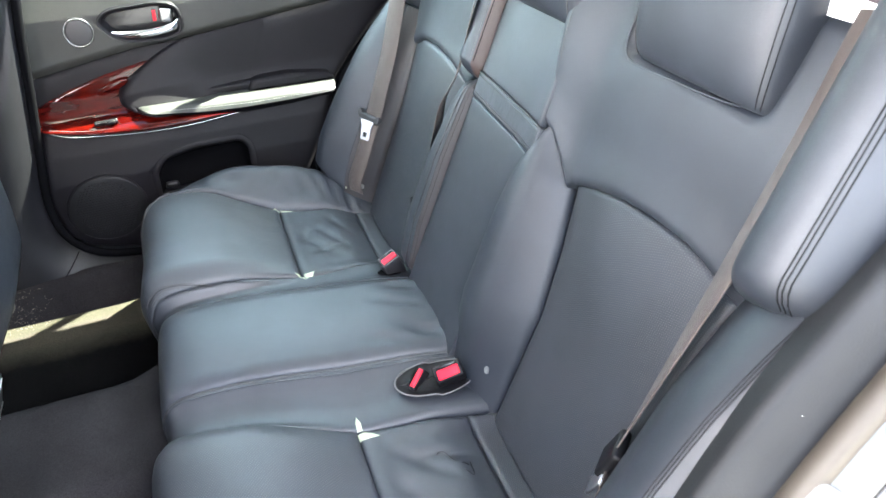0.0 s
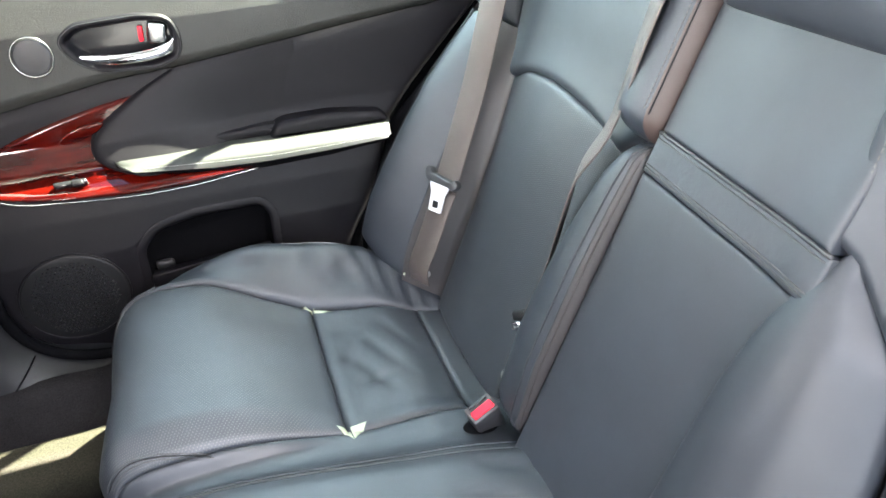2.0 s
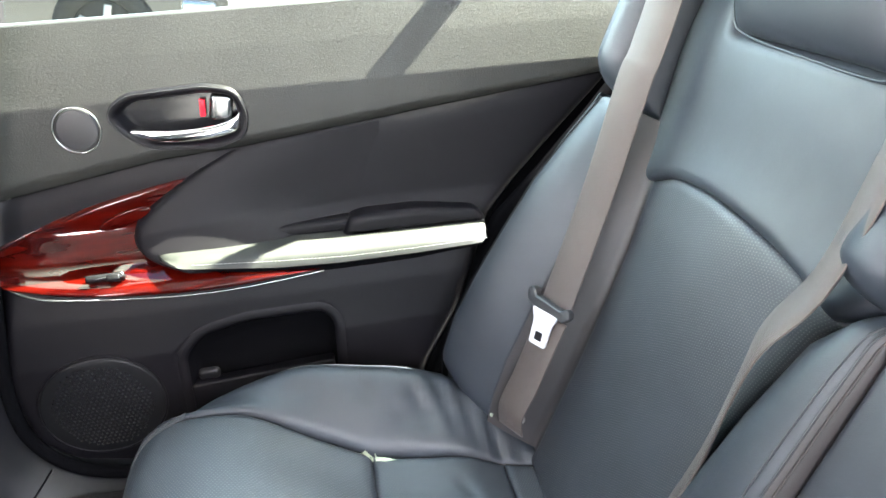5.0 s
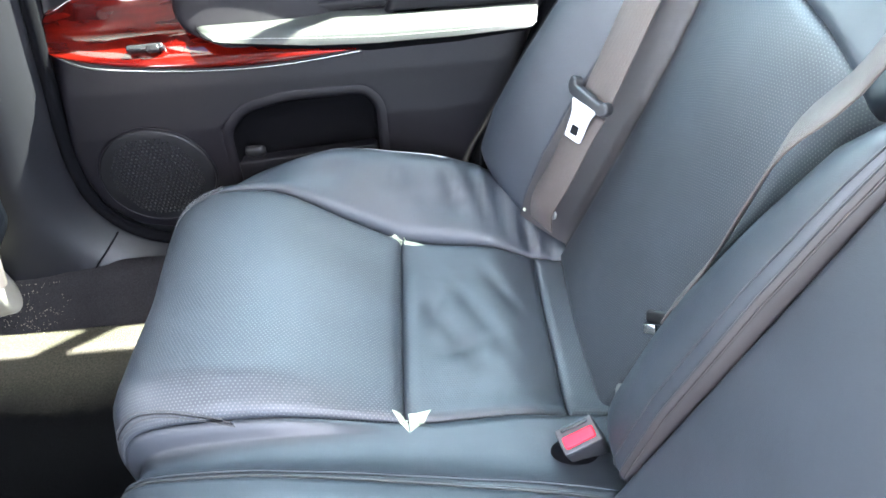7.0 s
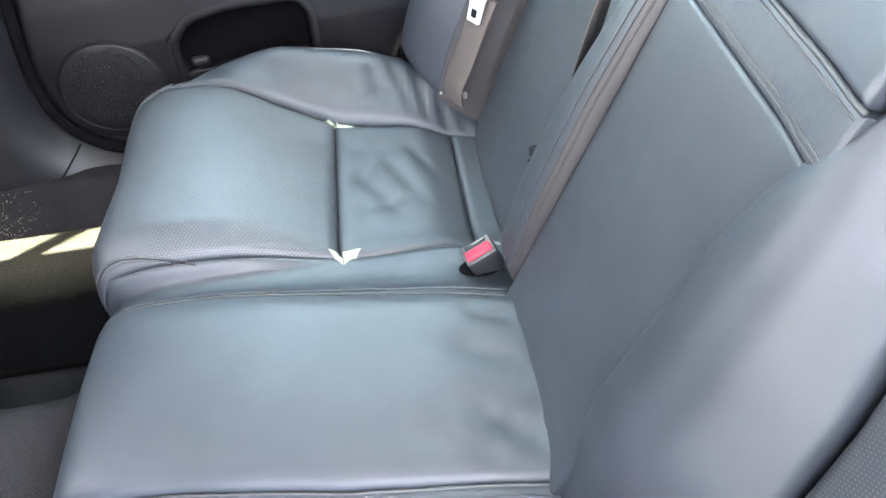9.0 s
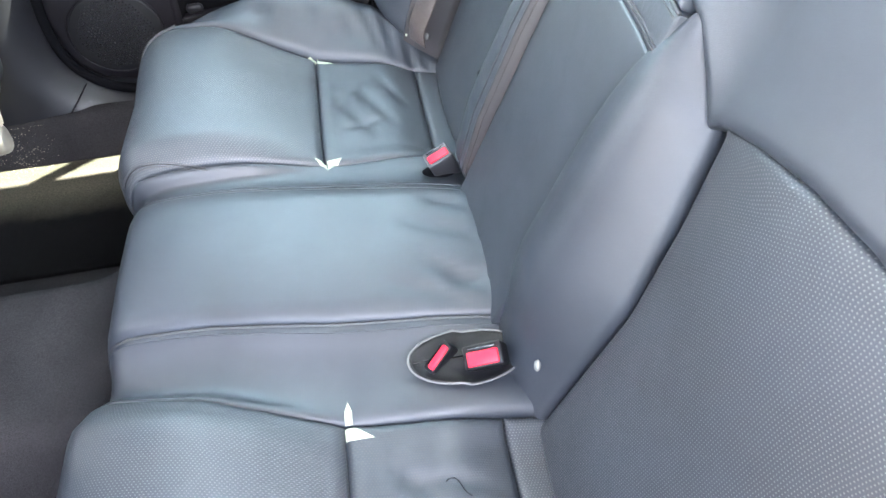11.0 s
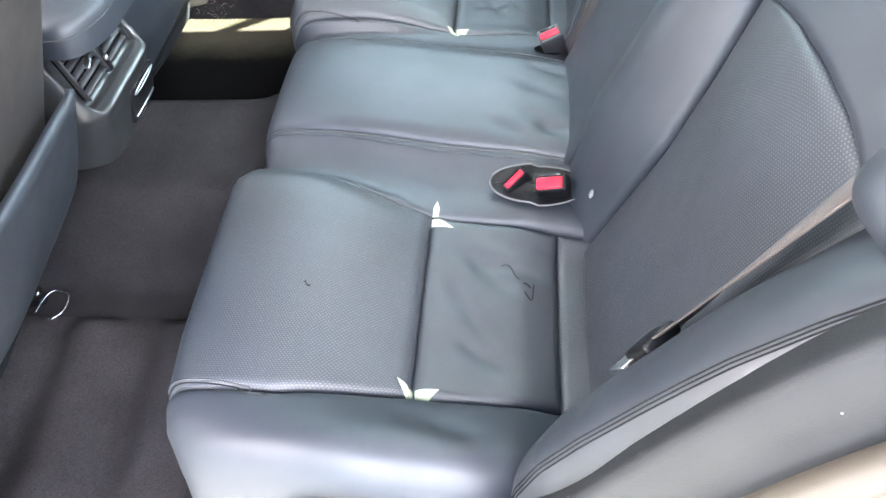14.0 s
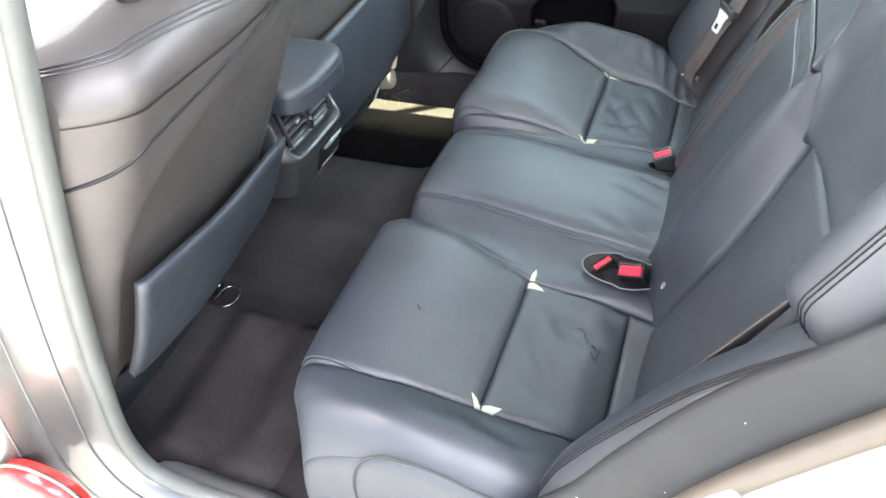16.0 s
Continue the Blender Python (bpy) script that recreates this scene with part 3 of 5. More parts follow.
def tree_of(ob):
    return BVHTree.FromPolygons([world_of(ob) @ v.co for v in ob.data.vertices], [list(p.vertices) for p in ob.data.polygons])


BENCH_TREES = [tree_of(ob) for ob in bench.children]
# triple stitching round the corners of the seat panels' noses: the far one's inner, the near one's outer corner
def on_bench(p, lift):
    q, n, _, _ = min((tree.find_nearest(p) for tree in BENCH_TREES), key=lambda h: h[3])
    return q + (n if n.dot(Vector((-.4, -.3, .8))) > 0 else -n) * lift


FAR_ARCS = ([(-.287, .217, .213), (-.264, .2195, .245), (-.235, .2185, .251), (-.205, .2155, .247), (-.165, .2085, .236)],
            [(-.278, .209, .222), (-.257, .212, .243), (-.232, .213, .247), (-.199, .211, .241), (-.162, .206, .232)])
NEAR_ARCS = ([(-.264, -.510, .232), (-.244, -.509, .259), (-.206, -.511, .268), (-.174, -.516, .268), (-.138, -.526, .270)],
             [(-.260, -.518, .232), (-.240, -.517, .257), (-.206, -.519, .264), (-.174, -.524, .266), (-.145, -.530, .268)])
for arcs in (FAR_ARCS, NEAR_ARCS):
    for f, mat in ((0, THREAD), (.45, SEAM_DARK), (1, THREAD)):
        line = smooth_line([Vector(a).lerp(Vector(b), f) for a, b in zip(*arcs)], 40)
        part("stitching", tube([on_bench(p, .0004) for p in line], .0008, 5), mat, bench)
# a dark nick in the leather of the near seat
bm = bmesh.new()
for dx, dy in ((0, 0), (.002, -.0015), (.004, -.0015), (-.002, .003)):
    bmesh.ops.create_icosphere(bm, subdivisions=1, radius=.0018, matrix=Matrix.Translation(on_bench(Vector((-.130 + dx, -.380 + dy, .264)), .0)) @ Matrix.Diagonal((1, .8, .3, 1)))
part("nick", bm, SCUFF, bench, "small dark nick in the leather")
# each light spot: two petals, in the plan round the crossing
LIGHT_SPOTS = [(.4890, [[(-.001, .004), (-.010, .009), (-.020, .008), (-.012, -.001), (-.002, -.006)], [(.001, .006), (.008, .002), (.028, -.008), (.012, -.011), (.001, -.007)]]),
        (.2160, [[(.003, -.015), (-.003, -.006), (-.014, .011), (-.006, .010), (.001, .003)], [(.004, -.014), (.002, .010), (.010, .009), (.025, .013), (.013, -.006)]]),
        (-.2160, [[(.003, .027), (-.001, .016), (-.002, .001), (.006, .001), (.007, .014)], [(-.003, -.003), (-.003, -.017), (.008, -.019), (.028, -.018), (.016, -.009), (.008, -.002)]]),
        (-.4890, [[(.001, -.010), (-.007, -.004), (-.018, .017), (-.009, .013), (-.001, .006)], [(.003, -.010), (.002, .006), (.012, .009), (.029, .011), (.016, -.004), (.010, -.010)]])]
for y0, petals in LIGHT_SPOTS:
    tab = thing("cloth_tab", (0, y0, .2), "small bright spot of light on a seat seam, laid on as a pale patch", "cloth tab", "white tabs in the seat seams")
    for shape in petals:
        centre = sum((Vector(p) for p in shape), Vector((0, 0))) / len(shape)
        loops = []
        for k in (.06, .4, .75, 1.0):
            ring_pts = []
            for i in range(len(shape)):
                for f in (0, .33, .67):
                    a, b = Vector(shape[i]), Vector(shape[(i + 1) % len(shape)])
                    q = centre + (a + (b - a) * f - centre) * k
                    ring_pts.append(drape(BENCH_TREES, q.x, y0 + q.y, .0016 if k < .9 else .0006))
            loops.append(ring_pts)
        bm, vs = rows_mesh(loops, True)
        cap(bm, vs[0])
        # pale sheet on the leather that imitates the light spot
        part("cloth", bm, SPOT_AND_TAG_WHITE, tab)

# ---- rear bench: the backrest ----
B0, BU, BN = Vector((.200, 0, .158)), Vector((.397, 0, .918)), Vector((-.918, 0, .397))


def on_back(b, y, d):
    return B0 + BU * b + BN * d + Vector((0, y, 0))


def in_line(b):
    return interp(b, [(0, .235), (.2, .236), (.3, .218), (.38, .196), (.45, .135)])


def out_line(b):
    return interp(b, [(0, .488), (.15, .490), (.3, .498), (.4, .515), (.46, .53)])


def top_line(y, sign):
    if sign > 0:
        return interp(y, [(.18, .392), (.233, .410), (.273, .419), (.327, .425), (.384, .427), (.444, .421), (.467, .416), (.49, .407), (.54, .388)])
    return interp(y, [(.18, .382), (.25, .405), (.31, .418), (.37, .423), (.43, .422), (.47, .413), (.49, .405), (.54, .392)])


def side_d(b):
    return interp(b, [(0, .10), (.06, .122), (.12, .127), (.185, .121), (.26, .109), (.338, .094), (.40, .074), (.455, .052), (.5, .045)])


backrest = thing("rear_bench_seat", (.2, 0, .158), "black leather rear bench back with perforated panels", "bench seat")


def insert_S(sign):
    def S(b, v):
        y = lerp(in_line(b), out_line(b), v)
        bb = b * top_line(y, sign) / 0.385
        y = lerp(in_line(min(bb, .4)), out_line(bb), v)
        return on_back(bb, sign * y, (0.006 + 0.014 * smooth((bb - .15) / .25)) * math.sin(math.pi * v))
    return S


def inner_S(b, v):
    """The near inner bolster, which ends in a rounded corner."""
    y = lerp(interp(b, [(.30, .086), (.40, .097), (.452, .112)]), max(in_line(b), .15), v)
    amp = interp(b, [(-.02, .024), (.05, .036), (.15, .056), (.28, .056), (.34, .054), (.38, .050), (.41, .044), (.435, .035), (.46, .022)])
    sh = interp(v, [(0, .74), (.12, .9), (.3, 1.0), (.45, 1), (.62, .86), (.8, .50), (.92, .2), (1, .04)])
    return on_back(b - 0.026 * (1 - smooth(v / .45)) * smooth((b - .34) / .11), -y, amp * sh)


def outer_S(sign):
    def S(b, v):
        lo = out_line(b)
        y = lerp(lo, 0.640, v)
        d = side_d(b) * (max(0.0, math.sin(min(1, v * 1.22) * math.pi / 2)) ** 0.85) * (1 - .16 * max(0.0, (v - .74) / .26) ** 2)
        return on_back(b, sign * y, d)
    return S


def upper_S(sign):
    def S(t, v):
        y = lerp(0.112 if sign > 0 else 0.097, 0.550, v)
        lo = top_line(y, sign) if y > .192 else interp(y, [(.112, .462), (.135, .44), (.192, .396)] if sign > 0 else [(.097, .449), (.135, .434), (.192, .378)])
        b = lerp(lo, 0.70, t)
        d = 0.004 + 0.018 * smooth((t - 0.1) / 0.5) + 0.020 * math.sin(math.pi * v) * (1 - .4 * t)
        if sign < 0:
            d += 0.036 * (1 - smooth((y - .09) / .11))
        # the hollow behind the head restraint
        if 0.216 < y < 0.463 and b > 0.568:
            d -= 0.024 * smooth((b - 0.568) / 0.02) * smooth((y - 0.216) / 0.02) * smooth((0.463 - y) / 0.02)
        if b > 0.66:
            d -= 0.06 * ((b - 0.66) / 0.04) ** 2 * 0.5
        return on_back(b, sign * y, d)
    return S


for sign in (1, -1):
    part("back_insert", pad(insert_S(sign), 0.0, 0.385, const(0), const(1), 0.012, 0.008, 0.012), LEATHER_PERF, backrest, "perforated black leather back panel")
    if sign < 0:
        part("inner_bolster", pad(inner_S, -0.02, 0.452, const(0), const(1), 0.012, 0.008, 0.009), LEATHER, backrest)
    part("upper_panel", pad(upper_S(sign), 0.0, 1.0, const(0), const(1), 0.014, 0.009, 0.008), LEATHER, backrest, "smooth black leather upper back panel")
    # thin piping under the head restraint hollow
    pts = [on_back(p.y, sign * p.x, 0.035) for p in smooth_line([(.2160, .640), (.2165, .610), (.2195, .585), (.232, .570), (.26, .567), (.33, .569), (.40, .572), (.437, .578), (.456, .592), (.463, .615), (.464, .640)], 60)]
    part("piping", tube(pts, 0.0016, 6), LEATHER, backrest)
    # small round stud at the foot of the bolsters
    for y, d in ((.206, .0245),):
        c = on_back(.075, sign * y, d)
        bm = bmesh.new()
        bmesh.ops.create_uvsphere(bm, u_segments=16, v_segments=8, radius=0.0062)
        bmesh.ops.scale(bm, vec=(1, 1, 0.4), verts=bm.verts)
        bmesh.ops.transform(bm, matrix=look(c, c - BN), verts=bm.verts)
        part("stud", bm, PALE_RUBBER, backrest, "small round grey plastic stud")
c = on_back(.055, .497, .030)
bm = bmesh.new()
bmesh.ops.create_uvsphere(bm, u_segments=16, v_segments=8, radius=0.006)
bmesh.ops.scale(bm, vec=(1, 1, 0.4), verts=bm.verts)
bmesh.ops.transform(bm, matrix=look(c, c - BN + Vector((0, .4, 0))), verts=bm.verts)
part("stud", bm, PALE_RUBBER, backrest, "small round grey plastic stud")

rows = [[on_back(b, y, d) for y in (-.66, -.3, 0, .3, .66)] for b, d in ((-.08, -.10), (-.08, -.022), (.3, -.022), (.69, -.022), (.69, -.10))]
part("seat_core", rows_mesh(rows)[0], DARK_PLASTIC, backrest)

# far inner bolster: a long roll with a boxed, double stitched side towards the armrest
def roll_end(b, lo, hi, r):
    """1 along the roll, falling to 0 in a quarter circle at each end."""
    e = 1.0
    for d in (b - lo, hi - b):
        if d < r:
            e = min(e, math.sqrt(max(0.0, 1 - (1 - max(0.0, d) / r) ** 2)))
    return e


def roll_ring(b):
    amp = interp(b, [(0, .040), (.06, .044), (.15, .056), (.28, .058), (.36, .054), (.44, .047)])
    e = roll_end(b, .040, .437, .030)
    w = in_line(b) - .121
    ring = [(.1135, -.010), (.1135, .020), (.114, .6 * amp), (.1165, .82 * amp), (.1215, .93 * amp)]
    ring += [(.121 + w * f, amp * g) for f, g in ((.06, .97), (.16, 1.0), (.30, 1.0), (.45, .94), (.60, .79), (.75, .55), (.88, .26), (1.0, .02))]
    c = .121 + w * .35
    return [on_back(b, c + (y - c) * (.72 + .28 * e), -.012 + (d + .012) * e) for y, d in ring]


rows = [roll_ring(lerp(.040, .437, 0.5 - 0.5 * math.cos(math.pi * i / 80))) for i in range(81)]
roll = part("inner_bolster", rows_mesh([r[4:] for r in rows])[0], LEATHER, backrest, "rolled black leather inner bolster")
part("boxed_side", rows_mesh([r[:5] for r in rows])[0], LEATHER_BROWN, roll, "dark brown stitched leather side")
for k, f in ((3, .15), (4, .0), (5, .5)):
    part("stitching", tube([r[k].lerp(r[k + 1], f) + BN * .0006 for r in rows[8:-8]], 0.0011, 5), BROWN_THREAD if k == 3 else PIPING, roll)

# side wings between backrest and doors: lower wing and shoulder piece on each side
for sign in (1, -1):
    wing = thing("seat_side_wing", on_back(0, sign * .58, 0), "black leather side wing of the backrest with double stitching", "seat wing", "side wings of the rear bench")
    S = outer_S(sign)
    low = (lambda v: interp(v, [(0, .012), (.5, .030), (.8, .046), (1, .085)])) if sign > 0 else const(-.03)
    cover = part("cover", pad(lambda t, v: S(lerp(low(v), .462, t), v), 0.0, 1.0, const(.26 if sign > 0 else 0), const(1), 0.018 if sign > 0 else .014, 0.014 if sign > 0 else .008, 0.009, edges=(1, 1, 0 if sign > 0 else 1, 0)), LEATHER, wing)
    if sign > 0:
        part("boxed_side", rows_mesh([[S(lerp(.022, .462, i / 40), v) for i in range(41)] for v in (-.06, -.03, 0, .03, .06, .10, .14, .18, .22, .262)])[0], LEATHER_BROWN, cover, "dark brown leather side of the wing")
    rows = []
    for k in range(7):
        t = k / 6
        rows.append([S(lerp(-.03, .462, i / 40), 1.0) + Vector((0, sign * .014 * math.sin(t * math.pi / 2), 0)) - BN * (0.012 * t + 0.075 * t * t) for i in range(41)])
    part("border", rows_mesh(rows)[0], LEATHER, wing)
    for v, off, m in ((.805, 0.0, SEAM_DARK), (.826, 0.0, SEAM_DARK), (.847, 0.0, SEAM_DARK)):
        part("stitching", tube([S(lerp(-.02, .46, i / 50), v) + BN * off for i in range(51)], 0.0008, 5), m, wing)
    part("stitching", tube([S(lerp(-.02, .46, i / 50), 1) + BN * -0.004 + Vector((0, sign * 0.009, 0)) for i in range(51)], 0.0011, 5), PIPING, wing)
    shoulder = thing("seat_shoulder_wing", on_back(.47, sign * .58, 0), "rounded black leather shoulder piece above the side wing", "seat wing", "shoulder pieces of the rear bench")

    def shoulder_S(b, v):
        y = lerp(.540 if sign > 0 else .515, .640, v)
        d = 0.074 * math.sin(math.pi * min(1, v * .985 + .012)) ** 0.6 + 0.017 * smooth(v / .25)
        foot = lerp(.412, .438, v)
        d *= roll_end(b, foot, 2, .045) if sign < 0 else roll_end(b, .462, 2, .055)
        return on_back(b, sign * y, d)
    part("cover", pad(shoulder_S, 0.458 if sign > 0 else .415, 0.86, const(0), const(1), 0.012, 0.006, 0.010), LEATHER, shoulder)
    for v in (.685, .71, .74):
        part("stitching", tube([shoulder_S(lerp(.475 if sign > 0 else .445, .84, i / 40), v) + BN * 0.0 for i in range(41)], 0.0008, 5), SEAM_DARK, shoulder)

# centre armrest, folded up into the backrest; the face swells a little towards the near bolster
def face_S(lift):
    return lambda b, y: on_back(b, y, lift + .004 * smooth((-y - .065) / .05))


def strap_lo(y):
    return interp(y, [(-.125, .392), (-.05, .397), (.113, .405)])


def strap_hi(y):
    return interp(y, [(-.125, .433), (-.05, .437), (.113, .446)])


armrest = part("centre_armrest", pad(lambda t, y: face_S(.038)(lerp(.03, strap_lo(y) - .001, t), y), 0.0, 1.0, const(-.122), const(.1125), 0.005, 0.003, 0.012), LEATHER, backrest, "folded up black leather centre armrest")
part("strap", pad(lambda t, y: face_S(.0395)(lerp(strap_lo(y), strap_hi(y), t), y), 0.0, 1.0, const(-.124), const(.1125), 0.004, 0.0025, 0.012), LEATHER_STRIP, armrest, "pebbled leather pull strap")
for line, off in ((strap_lo, .005), (strap_lo, .0085), (strap_hi, -.005)):
    part("stitching", tube([face_S(.0397)(line(y) + off, y) for y in [lerp(-.120, .110, i / 30) for i in range(31)]], 0.0009, 5), THREAD, armrest)
part("piping", tube([face_S(.0385)(strap_hi(y) + .0005, y) for y in [lerp(-.122, .112, i / 30) for i in range(31)]], 0.0021, 6), PIPING, armrest)
upper_mid = part("centre_panel", pad(lambda t, y: face_S(.038)(lerp(strap_hi(y) + .001, .66, t), y), 0.0, 1.0, const(-.116), const(.1125), 0.006, 0.004, 0.012), LEATHER, backrest, "smooth black leather panel above the centre armrest")
rows = []
for i in range(50):
    b = lerp(.424, .68, i / 49)
    e = roll_end(b, .424, .9, .034)
    ring = [(.1135, -.01), (.1135, .030), (.1165, .046), (.124, .056), (.134, .061), (.150, .063), (.166, .060), (.180, .050), (.189, .034), (.192, .0)]
    rows.append([on_back(b, .152 + (y - .152) * (.62 + .38 * e), -.01 + (d + .01) * e) for y, d in ring])
part("rolled_edge", rows_mesh([r[3:] for r in rows])[0], LEATHER, upper_mid)
part("roll_facing", rows_mesh([r[:4] for r in rows])[0], LEATHER_TAN, upper_mid, "dark brown stitched leather facing")
stitches([on_back(lerp(.462, .67, i / 30), .1265, .0580) for i in range(31)], BN, upper_mid, r=0.0004, material=TAUPE_THREAD)
part("stitching", tube([on_back(lerp(.458, .67, i / 30), .1215, .0535) for i in range(31)], 0.0008, 5), SEAM_DARK, upper_mid)
stitches([upper_S(-1)(lerp(.06, .9, i / 30), .035) + BN * .0004 for i in range(31)], BN, upper_mid, r=0.0004, material=TAUPE_THREAD)

# head restraints
def head_restraint(y0, half, b0, b1, thick, name, label):
    hr = thing(name, on_back(b0, y0, 0), label, "headrest", "rear head restraints")
    rows = []
    n = 22
    for i in range(n + 1):
        t = i / n
        a = math.pi * t
        grow = math.sin(a) ** 0.45 if 0 < t < 1 else 0.0
        b = lerp(b0, b1, 0.5 - 0.5 * math.cos(a))
        ring = []
        for k in range(36):
            c = 2 * math.pi * k / 36
            cy = abs(math.cos(c)) ** 0.55 * (1 if math.cos(c) > 0 else -1)
            cd = abs(math.sin(c)) ** 0.65 * (1 if math.sin(c) > 0 else -1)
            ring.append(on_back(b, y0 + cy * half * (0.82 + 0.18 * grow) * (1 if 0 < t < 1 else 0.9), 0.018 + .22 * (b - b0) + cd * thick * grow))
        rows.append(ring)
    bm, vs = rows_mesh(rows, True)
    cap(bm, vs[0])
    cap(bm, vs[-1])
    part("pad", bm, LEATHER, hr)
    for s in (1, -1):
        for off in ((.062, .080) if y0 else (.012,)):
            pts = []
            for i in range(2, n - 1):
                t = i / n
                a = math.pi * t
                grow = math.sin(a) ** 0.45
                b = lerp(b0, b1, 0.5 - 0.5 * math.cos(a))
                yy = half * (0.82 + 0.18 * grow) * (0.80 + off * 2)
                cc = min(1.0, (0.80 + off * 2)) ** (1 / 0.55)
                pts.append(on_back(b, y0 + s * yy, 0.0185 + .22 * (b - b0) + thick * grow * (math.sqrt(max(0, 1 - cc * cc))) ** 0.65))
            part("stitching", tube(pts, 0.0006, 5), SEAM_DARK if y0 else TAUPE_THREAD, hr)
    return hr


head_restraint(-.352, .116, .574, .80, .052, "head_restraint", "rounded black leather rear head restraint")
head_restraint(.336, .116, .574, .80, .052, "head_restraint", "rounded black leather rear head restraint, softly creased")
head_restraint(0.0, .128, .572, .76, .056, "head_restraint", "small black leather centre head restraint")

# ---- buckles ----


def red_buckle(m, w, h, l, name, label, wide=True):
    bk = thing(name, m.translation, label, "seat belt buckle", "rear seat belt buckles")
    part("body", rbox((l, w, h), m, 0.004, 3), DARK_PLASTIC, bk)
    part("rim", rbox((0.004, w * 0.98, h * 0.98), m @ pose(l / 2, 0, 0), 0.0018, 2), DARK_PLASTIC, bk)
    part("button", rbox((0.006, w * 0.80, h * (0.62 if wide else 0.44)), m @ pose(l / 2 + .002, 0, -h * .10), 0.002, 2), RED, bk, "red release button")
    part("slot", rbox((0.003, w * 0.7, h * 0.12), m @ pose(l / 2 + .002, 0, h * .33), 0.0008, 1), GLOSS_BLACK, bk)
    return bk


def axes(at, along, wide):
    a = Vector(along).normalized()
    w = (Vector(wide) - a * a.dot(Vector(wide))).normalized()
    return Matrix.Translation(at) @ Matrix((a, w, a.cross(w))).transposed().to_4x4()


# pocket for the pair of buckles
pocket_c = Vector((.135, -.172, .207))
tray = thing("buckle_pocket", pocket_c, "oval black buckle pocket sunk in the bench", "buckle pocket")
out = [Vector((p.x, p.y)) for p in ellipse(.140, -.160, .066, .032, 40)]
S = cushion(-1)


def tray_z(x, y):
    return lerp(.212, .200, smooth((-y - .14) / .06)) + (.002 if x < .13 else -.004)


rows = [[Vector((p.x, p.y, tray_z(p.x, p.y) + .0005)) for p in inset(out, d)] for d in (0,)]
rows.append([Vector((p.x, p.y, tray_z(p.x, p.y) + .003)) for p in inset(out, .002)])
rows.append([Vector((p.x, p.y, tray_z(p.x, p.y) + .0)) for p in inset(out, .005)])
rows.append([Vector((p.x, p.y, tray_z(p.x, p.y) + .0012)) for p in inset(out, .018)])
bm, vs = rows_mesh(rows, True)
cap(bm, vs[-1])
part("liner", bm, DARK_PLASTIC, tray)
part("rim", tube([Vector((p.x, p.y, tray_z(p.x, p.y) + .0025)) for p in out], .0013, 6, True), GREY_PLASTIC, tray)
red_buckle(axes((.160, -.170, .216), (-.30, -.45, .85), (1, -.1, .2)), .044, .026, .034, "seat_belt_buckle", "black buckle with a wide red button")
red_buckle(axes((.112, -.160, .211), (-.35, -.35, .85), (.75, .55, .3)), .038, .013, .026, "seat_belt_buckle", "narrow black buckle with a red button")
red_buckle(axes((.168, .172, .206), (-.28, -.30, .88), (1, .22, .3)), .038, .026, .056, "seat_belt_buckle", "upright grey buckle with a red button", False)
for ob in bpy.data.objects["seat_belt_buckle.002"].children:
    if ob.name.startswith(("rim", "body")):
        ob.data.materials[0] = COVER_GREY
well = [drape(BENCH_TREES, p.x, p.y, .0015) for p in ellipse(.160, .170, .024, .017, 28, .2)]
bm = bmesh.new()
bm.faces.new([bm.verts.new(p) for p in well])
# flat black sheet on the cushion stands for the shaded slot
part("well", bm, SHADE_BLACK, bpy.data.objects["seat_belt_buckle.002"], "dark slot in the bench")

# ---- seat belts ----
def strap(pts, faces, width, n=40):
    """A strap through pts whose flat side looks towards faces."""
    line, fc = smooth_line(pts, n), smooth_line(faces, n)
    sides = []
    for i in range(n):
        t = line[min(i + 1, n - 1)] - line[max(i - 1, 0)]
        sides.append(t.cross(fc[i]).normalized())
    return ribbon(line, sides, width)


def belt(name, pts, faces, label, width=0.047):
    b = thing(name, pts[0], label, "seat belt", "rear seat belts")
    part("webbing", strap(pts, faces, width), BELT, b)
    return b


# far outer belt over the bolster, with its tongue
FN = (-.82, -.45, .36)
bf = belt("seat_belt", [(.390, .565, .78), (.3435, .543, .668), (.3285, .541, .632), (.298, .549, .510), (.256, .535, .408), (.238, .527, .368)], [(-.8, -.4, .4), (-.82, -.4, .4), FN, FN, FN, FN],
          "taupe grey shoulder belt hanging over the wing with a metal tongue")
part("lap_webbing", strap([(.232, .517, .360), (.216, .512, .330), (.194, .510, .278), (.176, .512, .236), (.176, .514, .205)], [FN] * 5, .044, 20), BELT, bf)
up_b = Vector((.42, .22, .88)).normalized()
nf = Vector(FN).normalized()
wf = up_b.cross(nf).normalized()
TM = Matrix.Translation(Vector((.236, .526, .366)) + nf * .010 + up_b * .006) @ Matrix((wf, nf.cross(wf), nf)).transposed().to_4x4() @ Matrix.Diagonal((.92, .82, 1, 1))
cover_o = round_outline([(-.038, .012), (-.034, .018), (-.026, .016), (-.023, .007), (.023, .001), (.028, .007), (.035, .004), (.038, -.005), (.030, -.015), (-.028, -.009), (-.037, 0)], .004)
part("tongue_cover", slab(cover_o, lambda a, b, h: TM @ Vector((a, b, h)), .007, .003, .004), COVER_GREY, bf, "grey moulded tongue cover")
plate_o = round_outline([(-.023, .0), (.023, .0), (.0155, -.018), (.0140, -.054), (-.0140, -.054), (-.0155, -.018)], .004)
